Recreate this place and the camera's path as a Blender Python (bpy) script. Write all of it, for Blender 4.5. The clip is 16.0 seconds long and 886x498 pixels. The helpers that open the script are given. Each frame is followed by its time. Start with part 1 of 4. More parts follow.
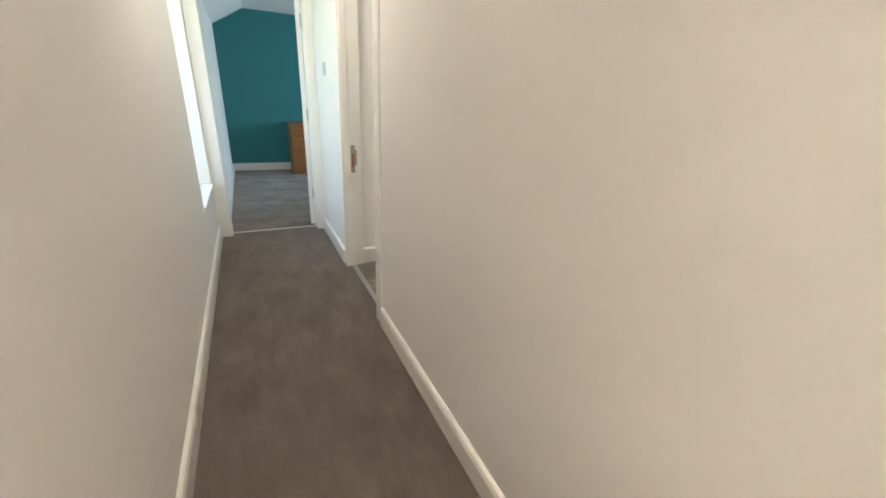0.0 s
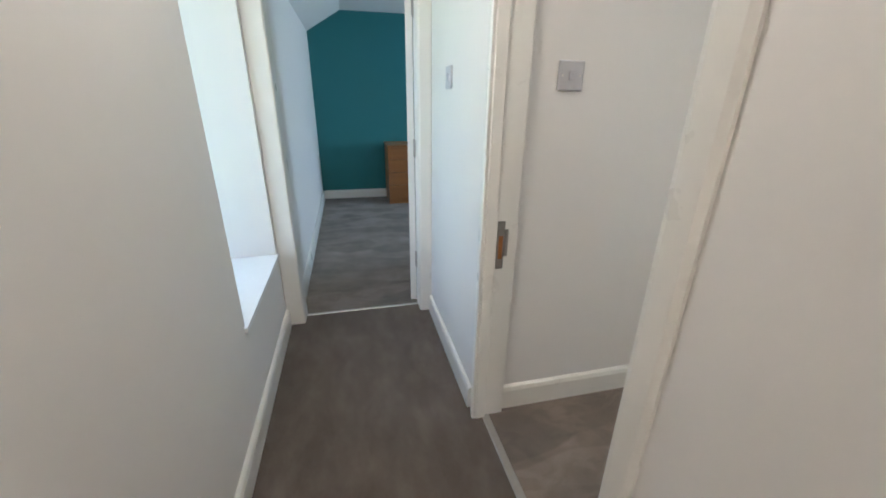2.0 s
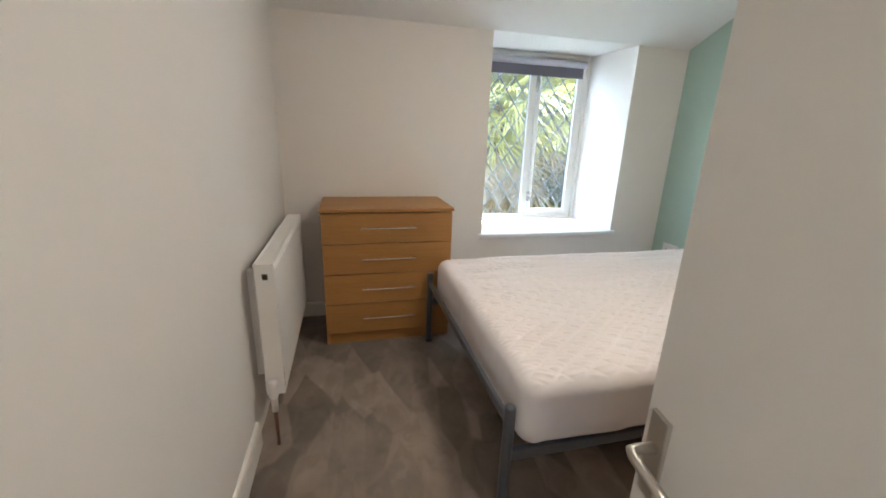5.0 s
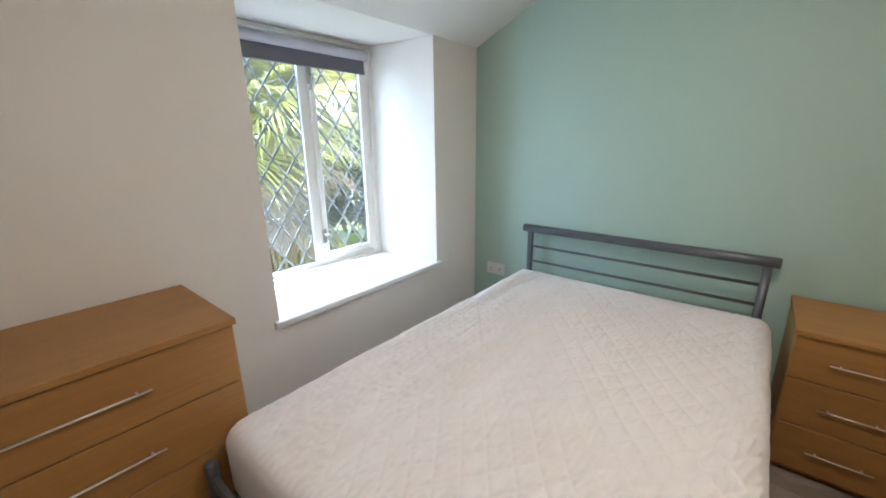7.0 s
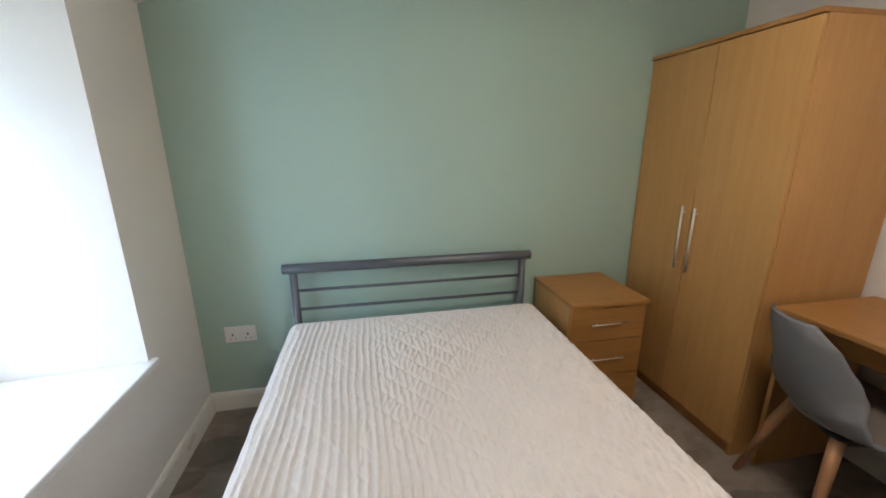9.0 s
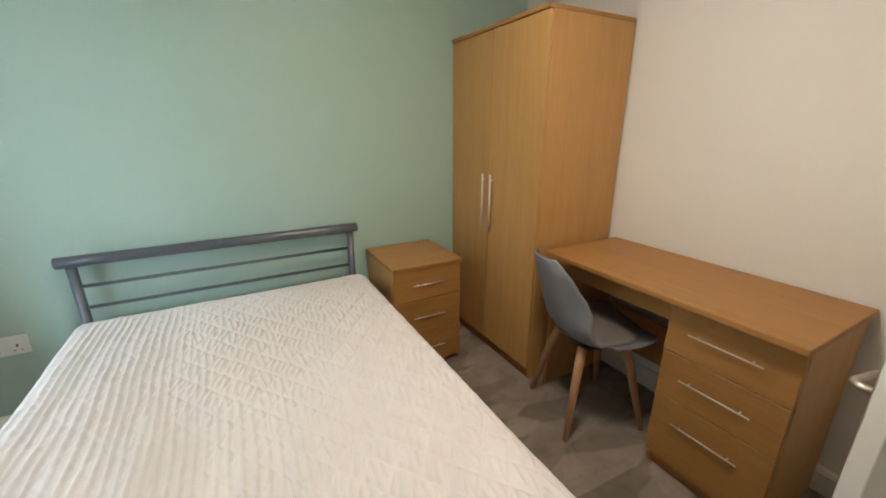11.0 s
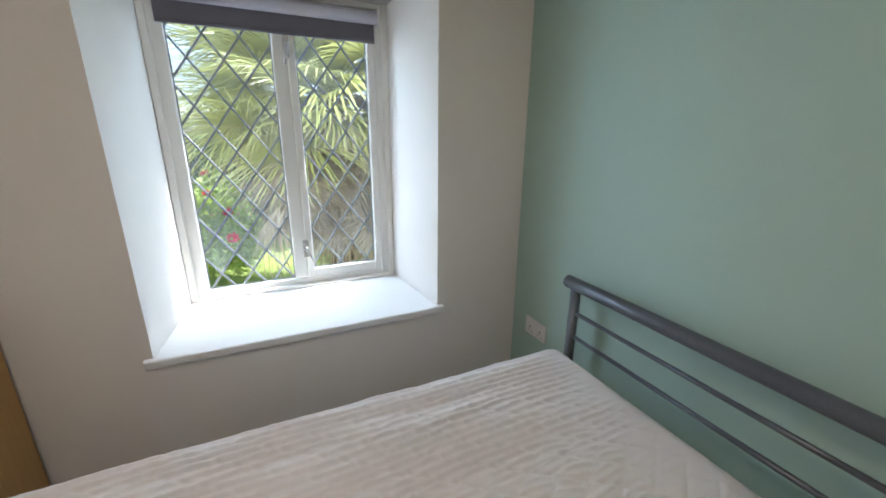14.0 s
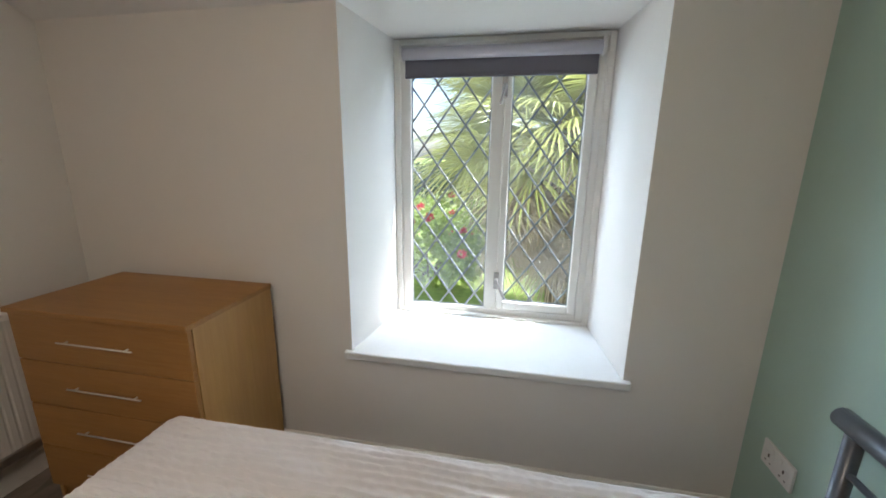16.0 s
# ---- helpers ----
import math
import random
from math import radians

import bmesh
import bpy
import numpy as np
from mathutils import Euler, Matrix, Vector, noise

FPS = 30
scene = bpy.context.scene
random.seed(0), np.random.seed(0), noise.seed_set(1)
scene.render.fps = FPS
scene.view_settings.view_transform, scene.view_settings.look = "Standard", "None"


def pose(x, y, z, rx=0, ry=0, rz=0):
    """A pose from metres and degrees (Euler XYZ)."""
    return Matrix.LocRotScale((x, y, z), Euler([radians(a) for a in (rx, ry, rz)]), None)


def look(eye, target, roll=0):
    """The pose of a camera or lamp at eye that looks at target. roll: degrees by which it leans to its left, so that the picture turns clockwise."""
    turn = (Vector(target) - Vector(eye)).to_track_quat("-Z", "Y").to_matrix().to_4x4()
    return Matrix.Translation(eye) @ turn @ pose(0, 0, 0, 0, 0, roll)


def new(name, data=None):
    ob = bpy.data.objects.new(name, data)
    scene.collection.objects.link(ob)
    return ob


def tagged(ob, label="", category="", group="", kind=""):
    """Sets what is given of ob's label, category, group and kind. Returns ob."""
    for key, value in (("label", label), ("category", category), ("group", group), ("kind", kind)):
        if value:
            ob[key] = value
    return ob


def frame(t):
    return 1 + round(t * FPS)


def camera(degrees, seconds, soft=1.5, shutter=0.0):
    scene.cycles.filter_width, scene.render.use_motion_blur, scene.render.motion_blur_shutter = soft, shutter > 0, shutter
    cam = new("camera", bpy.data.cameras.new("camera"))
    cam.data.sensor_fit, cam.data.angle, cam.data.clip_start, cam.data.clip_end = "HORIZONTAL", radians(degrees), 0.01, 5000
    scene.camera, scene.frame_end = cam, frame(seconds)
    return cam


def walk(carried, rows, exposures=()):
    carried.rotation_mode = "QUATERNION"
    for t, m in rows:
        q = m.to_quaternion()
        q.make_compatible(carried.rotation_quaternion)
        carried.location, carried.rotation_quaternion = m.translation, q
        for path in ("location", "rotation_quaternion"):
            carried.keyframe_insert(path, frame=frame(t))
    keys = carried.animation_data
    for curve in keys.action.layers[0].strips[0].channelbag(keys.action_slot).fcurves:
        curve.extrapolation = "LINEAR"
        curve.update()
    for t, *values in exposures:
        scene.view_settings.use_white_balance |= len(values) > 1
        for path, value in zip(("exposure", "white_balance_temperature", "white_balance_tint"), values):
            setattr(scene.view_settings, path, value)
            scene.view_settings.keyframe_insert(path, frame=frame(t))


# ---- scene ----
# ---------- camera and walk ----------
cam = camera(98.1, 16.0, soft=1.8)
PATH = [
    (0, (-0.419, 0.327, 1.162), (0.427, 1.984, 0.427), 3.2),
    (0.5, (-0.285, 0.628, 1.247), (0.202, 2.416, 0.495), 2.8),
    (1, (-0.323, 1.002, 1.215), (-0.003, 2.813, 0.428), 0.8),
    (1.5, (-0.331, 1.372, 1.206), (-0.039, 3.194, 0.435), 0.3),
    (2, (-0.299, 1.713, 1.228), (0.137, 3.521, 0.492), 0.7),
    (2.5, (-0.302, 2.03, 1.231), (0.555, 3.683, 0.5), 1.3),
    (3, (-0.212, 2.239, 1.218), (1.112, 3.56, 0.51), 1.5),
    (3.5, (-0.057, 2.424, 1.228), (1.643, 3.218, 0.537), 2.0),
    (4, (0.1, 2.494, 1.224), (1.972, 2.747, 0.569), 1.1),
    (4.2, (0.16, 2.511, 1.214), (2.057, 2.592, 0.583), 1.7),
    (6.3, (1.234, 2.479, 1.329), (2.774, 1.329, 0.774), -0.7),
    (6.5, (1.317, 2.433, 1.326), (2.78, 1.186, 0.775), -0.8),
    (7, (1.565, 2.3, 1.337), (2.793, 0.819, 0.793), -0.8),
    (7.5, (1.819, 2.223, 1.342), (2.725, 0.52, 0.815), -0.7),
    (8, (2.077, 2.174, 1.353), (2.606, 0.314, 0.843), -0.7),
    (8.5, (2.226, 2.038, 1.36), (2.304, 0.112, 0.824), -0.6),
    (9, (2.289, 1.962, 1.368), (1.92, 0.068, 0.84), -0.3),
    (9.5, (2.353, 2.005, 1.382), (1.561, 0.245, 0.859), 0.2),
    (9.7, (2.362, 2.048, 1.367), (1.44, 0.353, 0.842), 0.1),
    (10.75, (2.12, 2.17, 1.325), (1.23, 0.67, 0.79), -0.2),
    (11.8, (1.724, 1.999, 1.286), (1.487, 0.126, 0.627), -0.6),
    (12, (1.675, 1.925, 1.323), (1.627, 0.042, 0.651), -0.3),
    (12.5, (1.602, 1.773, 1.336), (2.147, -0.032, 0.668), -0.1),
    (13, (1.546, 1.607, 1.306), (2.663, 0.06, 0.705), 0.0),
    (13.5, (1.624, 1.34, 1.342), (3.112, 0.142, 0.75), 0.0),
    (14, (1.642, 1.121, 1.334), (3.379, 0.313, 0.76), 0.5),
    (14.5, (1.635, 0.97, 1.359), (3.5, 0.513, 0.8), 1.3),
    (15, (1.703, 0.926, 1.377), (3.623, 0.703, 0.863), 1.3),
    (15.5, (1.738, 0.89, 1.389), (3.68, 0.914, 0.913), 1.2),
    (16, (1.735, 0.877, 1.384), (3.645, 1.244, 0.917), 0.7),
]
walk(cam, [(t, look(eye, target, roll)) for t, eye, target, roll in PATH], [(0, 3.0, 5450, 3), (0.5, 2.85, 5350, 2.5), (1, 2.85, 5150, 3), (1.5, 2.55, 4950, 4), (2, 2.58, 5150, 6), (2.5, 2.65, 5450, 7), (3, 2.85, 6200, 10), (3.5, 2.78, 5600, 9), (4, 2.68, 5650, 9), (6.5, 2.5, 5600, 10), (7.5, 2.32, 5550, 10), (8.5, 2.2, 5750, 11), (9, 2.32, 5850, 11), (9.5, 2.5, 6250, 11), (12, 2.65, 5750, 4), (12.5, 2.55, 5700, 6), (13, 2.2, 5600, 9), (13.5, 2.0, 5600, 10), (14, 1.85, 5750, 11), (14.5, 1.78, 5750, 11), (15.5, 1.78, 5850, 11), (16, 1.83, 5900, 11)])

# ---------- daylight ----------
world = bpy.data.worlds.new("daylight")
scene.world = world
world.use_nodes = True
wn = world.node_tree.nodes
wn.clear()
sky = wn.new("ShaderNodeTexSky")
sky.sky_type = "NISHITA"
sky.sun_disc = False
sky.sun_elevation = radians(60)
sky.sun_rotation = radians(170)
sky.air_density = 1.0
sky.dust_density = 2.5
bg = wn.new("ShaderNodeBackground")
bg.inputs["Strength"].default_value = 0.14
wout = wn.new("ShaderNodeOutputWorld")
world.node_tree.links.new(sky.outputs[0], bg.inputs["Color"])
world.node_tree.links.new(bg.outputs[0], wout.inputs["Surface"])

sun_data = bpy.data.lights.new("sun", "SUN")
sun_data.energy = 5.0
sun_data.angle = radians(0.53)
sun_data.color = (1.0, 0.95, 0.87)
sun = new("sun", sun_data)
sun.matrix_world = look((6.8, -5.6, 12), (4.2, 0.0, 2.0))


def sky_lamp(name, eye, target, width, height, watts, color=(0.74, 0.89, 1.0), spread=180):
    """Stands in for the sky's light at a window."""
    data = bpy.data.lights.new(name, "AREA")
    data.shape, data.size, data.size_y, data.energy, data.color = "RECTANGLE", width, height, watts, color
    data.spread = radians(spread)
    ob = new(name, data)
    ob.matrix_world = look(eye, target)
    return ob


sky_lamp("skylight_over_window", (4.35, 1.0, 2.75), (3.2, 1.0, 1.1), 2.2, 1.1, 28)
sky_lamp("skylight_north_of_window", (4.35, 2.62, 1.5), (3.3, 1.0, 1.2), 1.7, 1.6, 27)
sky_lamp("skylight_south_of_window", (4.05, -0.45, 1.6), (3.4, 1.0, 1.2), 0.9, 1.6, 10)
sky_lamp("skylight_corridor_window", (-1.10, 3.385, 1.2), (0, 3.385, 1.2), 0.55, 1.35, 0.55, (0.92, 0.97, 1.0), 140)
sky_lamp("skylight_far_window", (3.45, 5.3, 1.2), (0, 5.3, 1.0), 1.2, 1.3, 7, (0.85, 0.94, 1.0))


# ---------- building helpers ----------
def finish(name, bm, material, smooth=False):
    me = bpy.data.meshes.new(name)
    bm.normal_update()
    bm.to_mesh(me)
    bm.free()
    if smooth:
        me.shade_smooth()
    if material:
        me.materials.append(material)
    return new(name, me)


def part(name, bm, material, parent, label="", smooth=False):
    ob = finish(name, bm, material, smooth)
    ob.parent = parent
    if label:
        ob["label"] = label
    return ob


def part_on(name, mesh, parent, m=None, label=""):
    ob = new(name, mesh)
    ob.parent = parent
    if m is not None:
        ob.matrix_basis = m
    if label:
        ob["label"] = label
    return ob


def thing(name, m, label, category, group="", kind=""):
    ob = new(name)
    ob.empty_display_size = 0.1
    ob.matrix_basis = m
    return tagged(ob, label, category, group, kind)


def add_box(bm, x0, x1, y0, y1, z0, z1, bevel=0.0, seg=1):
    vs = [bm.verts.new((x, y, z)) for x in (x0, x1) for y in (y0, y1) for z in (z0, z1)]
    fs = [(0, 1, 3, 2), (4, 6, 7, 5), (0, 4, 5, 1), (2, 3, 7, 6), (0, 2, 6, 4), (1, 5, 7, 3)]
    faces = [bm.faces.new([vs[i] for i in f]) for f in fs]
    if bevel > 0:
        edges = list({e for f in faces for e in f.edges})
        bmesh.ops.bevel(bm, geom=edges, offset=bevel, segments=seg, affect="EDGES", profile=0.5)
    return bm


def box(x0, x1, y0, y1, z0, z1, bevel=0.0, seg=1):
    return add_box(bmesh.new(), x0, x1, y0, y1, z0, z1, bevel, seg)


def add_prism(bm, pts, z0, z1):
    """A footprint given counter-clockwise, raised from z0 to z1."""
    lo = [bm.verts.new((x, y, z0)) for x, y in pts]
    hi = [bm.verts.new((x, y, z1)) for x, y in pts]
    n = len(pts)
    bm.faces.new(lo[::-1])
    bm.faces.new(hi)
    for i in range(n):
        j = (i + 1) % n
        bm.faces.new((lo[i], lo[j], hi[j], hi[i]))
    return bm


def add_profile(bm, prof, a, b):
    """A closed profile of (out, up) swept from a to b on the floor plan; out is to the left of a->b."""
    a, b = Vector((*a, 0)), Vector((*b, 0))
    d = (b - a).normalized()
    out = Vector((-d.y, d.x, 0))
    rings = [[bm.verts.new(p + out * o + Vector((0, 0, u))) for o, u in prof] for p in (a, b)]
    n = len(prof)
    for i in range(n):
        j = (i + 1) % n
        bm.faces.new((rings[0][i], rings[1][i], rings[1][j], rings[0][j]))
    bm.faces.new(rings[0])
    bm.faces.new(rings[1][::-1])
    bmesh.ops.recalc_face_normals(bm, faces=bm.faces)
    return bm


def add_tube(bm, points, radius, sides=12, radii=None):
    """A round bar along points, closed at both ends."""
    pts = [Vector(p) for p in points]
    rings = []
    side = None
    for i, p in enumerate(pts):
        d = (pts[min(i + 1, len(pts) - 1)] - pts[max(i - 1, 0)]).normalized()
        if side is None:
            side = d.orthogonal().normalized()
        side = (side - d * side.dot(d)).normalized()
        up = d.cross(side)
        r = radii[i] if radii else radius
        rings.append([bm.verts.new(p + (side * math.cos(a) + up * math.sin(a)) * r)
                      for a in (2 * math.pi * k / sides for k in range(sides))])
    for r0, r1 in zip(rings, rings[1:]):
        for k in range(sides):
            bm.faces.new((r0[k], r0[(k + 1) % sides], r1[(k + 1) % sides], r1[k]))
    bm.faces.new(rings[0][::-1])
    bm.faces.new(rings[-1])
    return bm


def tube(points, radius, sides=12, radii=None):
    return add_tube(bmesh.new(), points, radius, sides, radii)


# ---------- materials ----------
def material(name, color, rough=0.6, metal=0.0, spots=(), bump=(), coat=0.0, stretch=None, spec=0.5, vary=0.0, rough_var=0.0, sheen=0.0):
    """spots: (scale, strength, colour) mixed in by noise; bump: (scale, strength, distance)."""
    m = bpy.data.materials.new(name)
    m.use_nodes = True
    nt = m.node_tree
    n, link = nt.nodes, nt.links.new
    p = n["Principled BSDF"]
    p.inputs["Roughness"].default_value = rough
    p.inputs["Metallic"].default_value = metal
    p.inputs["Specular IOR Level"].default_value = spec
    p.inputs["Coat Weight"].default_value = coat
    p.inputs["Sheen Weight"].default_value = sheen
    tc = n.new("ShaderNodeTexCoord")
    vec = tc.outputs["Object"]
    if stretch:
        mp = n.new("ShaderNodeMapping")
        mp.inputs["Scale"].default_value = stretch
        link(vec, mp.inputs["Vector"])
        vec = mp.outputs["Vector"]
        if vary:
            oi = n.new("ShaderNodeObjectInfo")
            sc = n.new("ShaderNodeMath")
            sc.operation = "MULTIPLY"
            sc.inputs[1].default_value = 40.0
            link(oi.outputs["Random"], sc.inputs[0])
            link(sc.outputs[0], mp.inputs["Location"])
    col = n.new("ShaderNodeRGB")
    col.outputs[0].default_value = (*color, 1)
    cur = col.outputs[0]
    for scale, strength, c2 in spots:
        nz = n.new("ShaderNodeTexNoise")
        nz.inputs["Scale"].default_value = scale
        nz.inputs["Detail"].default_value = 6
        nz.inputs["Roughness"].default_value = 0.6
        link(vec, nz.inputs["Vector"])
        mr = n.new("ShaderNodeMapRange")
        mr.inputs["From Min"].default_value = 0.35
        mr.inputs["From Max"].default_value = 0.7
        mr.inputs["To Max"].default_value = strength
        link(nz.outputs["Fac"], mr.inputs["Value"])
        mx = n.new("ShaderNodeMix")
        mx.data_type = "RGBA"
        link(mr.outputs["Result"], mx.inputs["Factor"])
        link(cur, mx.inputs["A"])
        mx.inputs["B"].default_value = (*c2, 1)
        cur = mx.outputs["Result"]
    if vary:
        oi2 = n.new("ShaderNodeObjectInfo")
        hs = n.new("ShaderNodeHueSaturation")
        vr = n.new("ShaderNodeMapRange")
        vr.inputs["To Min"].default_value = 1 - vary
        vr.inputs["To Max"].default_value = 1 + vary
        link(oi2.outputs["Random"], vr.inputs["Value"])
        link(vr.outputs["Result"], hs.inputs["Value"])
        link(cur, hs.inputs["Color"])
        cur = hs.outputs["Color"]
    link(cur, p.inputs["Base Color"])
    if rough_var:
        nz = n.new("ShaderNodeTexNoise")
        nz.inputs["Scale"].default_value = 6
        nz.inputs["Detail"].default_value = 5
        link(vec, nz.inputs["Vector"])
        mr = n.new("ShaderNodeMapRange")
        mr.inputs["To Min"].default_value = rough - rough_var
        mr.inputs["To Max"].default_value = rough + rough_var
        link(nz.outputs["Fac"], mr.inputs["Value"])
        link(mr.outputs["Result"], p.inputs["Roughness"])
    last = None
    for scale, strength, dist in bump:
        nz = n.new("ShaderNodeTexNoise")
        nz.inputs["Scale"].default_value = scale
        nz.inputs["Detail"].default_value = 4
        link(vec, nz.inputs["Vector"])
        b = n.new("ShaderNodeBump")
        b.inputs["Strength"].default_value = strength
        b.inputs["Distance"].default_value = dist
        link(nz.outputs["Fac"], b.inputs["Height"])
        if last:
            link(last, b.inputs["Normal"])
        last = b.outputs["Normal"]
    if last:
        link(last, p.inputs["Normal"])
    return m


WHITE_PAINT = material("wall_paint_white", (0.80, 0.768, 0.735), 0.75, spots=((1.3, 0.25, (0.77, 0.735, 0.70)), (14, 0.08, (0.73, 0.695, 0.655))),
                       bump=((2.2, 0.25, 0.02), (60, 0.10, 0.003), (350, 0.10, 0.001)))
CEIL_PAINT = material("ceiling_paint", (0.82, 0.81, 0.79), 0.85, spots=((2, 0.2, (0.77, 0.76, 0.74)),), bump=((90, 0.12, 0.002), (3, 0.2, 0.01)))
GREEN_PAINT = material("wall_paint_sage", (0.395, 0.530, 0.466), 0.7, spots=((1.5, 0.3, (0.367, 0.497, 0.436)), (25, 0.12, (0.42, 0.555, 0.49))),
                       bump=((2.5, 0.2, 0.02), (70, 0.12, 0.003), (350, 0.12, 0.001)))
TEAL_PAINT = material("wall_paint_teal", (0.036, 0.172, 0.182), 0.7, spots=((1.5, 0.3, (0.027, 0.155, 0.175)),), bump=((70, 0.12, 0.003),))
GLOSS_WHITE = material("gloss_white_wood", (0.81, 0.785, 0.735), 0.28, spots=((3, 0.04, (0.77, 0.74, 0.69)), (90, 0.04, (0.70, 0.66, 0.60))),
                       bump=((40, 0.03, 0.001),), rough_var=0.02)
DOOR_WHITE = material("satin_white_door", (0.80, 0.775, 0.74), 0.22, spots=((3, 0.15, (0.77, 0.74, 0.70)),), bump=((25, 0.02, 0.001),), rough_var=0.03)
FRAME_WHITE = material("window_frame_paint", (0.82, 0.81, 0.77), 0.35, spots=((9, 0.2, (0.76, 0.74, 0.69)), (50, 0.10, (0.58, 0.55, 0.49))),
                       bump=((30, 0.15, 0.003),))
SILL_PAINT = material("sill_paint", (0.83, 0.83, 0.83), 0.42, spots=((4, 0.2, (0.78, 0.78, 0.77)), (40, 0.1, (0.66, 0.65, 0.63))), bump=((25, 0.1, 0.003),))
PLASTIC_GREY = material("pale_grey_plastic", (0.53, 0.52, 0.54), 0.3, bump=((200, 0.02, 0.0005),), spots=((30, 0.08, (0.47, 0.46, 0.47)),))
PLASTIC_WHITE = material("white_plastic", (0.74, 0.73, 0.72), 0.3, bump=((200, 0.02, 0.0005),), spots=((30, 0.08, (0.70, 0.69, 0.67)),))
CHROME = material("satin_metal", (0.80, 0.77, 0.73), 0.42, 0.7, spots=((60, 0.2, (0.55, 0.53, 0.50)),), rough_var=0.08)
HANDLE = material("brushed_nickel", (0.60, 0.57, 0.52), 0.3, 1.0, spots=((80, 0.2, (0.50, 0.47, 0.43)),), rough_var=0.05)
STEEL_DARK = material("worn_steel", (0.40, 0.385, 0.37), 0.4, 1.0, spots=((40, 0.4, (0.25, 0.22, 0.18)),))
SILVER_BED = material("silver_grey_powder_coat", (0.105, 0.115, 0.135), 0.28, 0.35, spots=((12, 0.2, (0.145, 0.155, 0.17)), (120, 0.12, (0.23, 0.24, 0.26))),
                      bump=((300, 0.05, 0.0006),))
BLACK = material("black_rubber", (0.02, 0.02, 0.02), 0.6, spots=((30, 0.3, (0.035, 0.035, 0.035)),))
# stands for the shade inside small holes; also covers the roof deck
DARK_BROWN = material("dark_brown_matt", (0.05, 0.035, 0.025), 0.8, spots=((30, 0.3, (0.03, 0.02, 0.015)),))
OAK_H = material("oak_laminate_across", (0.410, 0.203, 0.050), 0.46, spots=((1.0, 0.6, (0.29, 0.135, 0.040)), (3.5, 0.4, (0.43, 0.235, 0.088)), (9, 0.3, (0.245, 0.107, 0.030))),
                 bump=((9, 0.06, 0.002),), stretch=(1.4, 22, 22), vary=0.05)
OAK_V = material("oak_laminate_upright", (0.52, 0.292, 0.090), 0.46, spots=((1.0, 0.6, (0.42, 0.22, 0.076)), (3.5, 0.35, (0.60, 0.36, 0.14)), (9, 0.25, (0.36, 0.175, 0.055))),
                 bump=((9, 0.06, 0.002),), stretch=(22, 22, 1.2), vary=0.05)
PINE_ORANGE = material("varnished_wood_orange", (0.31, 0.130, 0.036), 0.35, spots=((1.0, 0.5, (0.18, 0.065, 0.02)), (4, 0.3, (0.30, 0.13, 0.045))), stretch=(1.4, 20, 20), vary=0.05)
BEECH_RED = material("steamed_beech", (0.52, 0.28, 0.145), 0.42, spots=((1.0, 0.4, (0.43, 0.22, 0.11)), (4, 0.3, (0.58, 0.33, 0.18))), stretch=(25, 25, 2), vary=0.04)
BEECH = material("beech_wood", (0.50, 0.30, 0.17), 0.45, spots=((1.0, 0.4, (0.43, 0.245, 0.13)), (4, 0.3, (0.55, 0.35, 0.21))), stretch=(25, 25, 2), vary=0.04)
GREY_PLASTIC = material("grey_polypropylene", (0.205, 0.21, 0.23), 0.5, spots=((8, 0.15, (0.19, 0.195, 0.213)),), bump=((400, 0.08, 0.0006),))
GREY_CUSHION = material("grey_leatherette", (0.20, 0.175, 0.155), 0.6, spots=((15, 0.2, (0.17, 0.15, 0.132)),), bump=((180, 0.15, 0.001),))
COPPER = material("copper_pipe", (0.16, 0.085, 0.055), 0.45, 0.6, spots=((20, 0.4, (0.2, 0.10, 0.06)),))
RADIATOR = material("radiator_enamel", (0.80, 0.79, 0.77), 0.32, spots=((6, 0.1, (0.75, 0.74, 0.71)),))
BLIND = material("grey_blind_fabric", (0.155, 0.15, 0.18), 0.85, spots=((5, 0.2, (0.14, 0.135, 0.165)), (300, 0.2, (0.20, 0.195, 0.22))), bump=((500, 0.15, 0.0006),))
BLIND_RAIL = material("pale_grey_blind_roll", (0.50, 0.49, 0.55), 0.7, spots=((5, 0.2, (0.46, 0.45, 0.51)),), bump=((400, 0.12, 0.0006),))
LEAD = material("lead_came", (0.19, 0.20, 0.215), 0.45, 0.5, spots=((40, 0.4, (0.34, 0.35, 0.36)),), bump=((80, 0.2, 0.001),))
ALU = material("aluminium_threshold", (0.60, 0.59, 0.57), 0.35, 1.0, spots=((60, 0.3, (0.45, 0.44, 0.42)),))
LINEN = material("white_quilted_cotton", (0.775, 0.74, 0.74), 0.9, spots=((6, 0.18, (0.80, 0.75, 0.75)), (90, 0.08, (0.74, 0.69, 0.69))),
                 bump=((60, 0.12, 0.004), (900, 0.12, 0.0006)), spec=0.2, sheen=0.15)


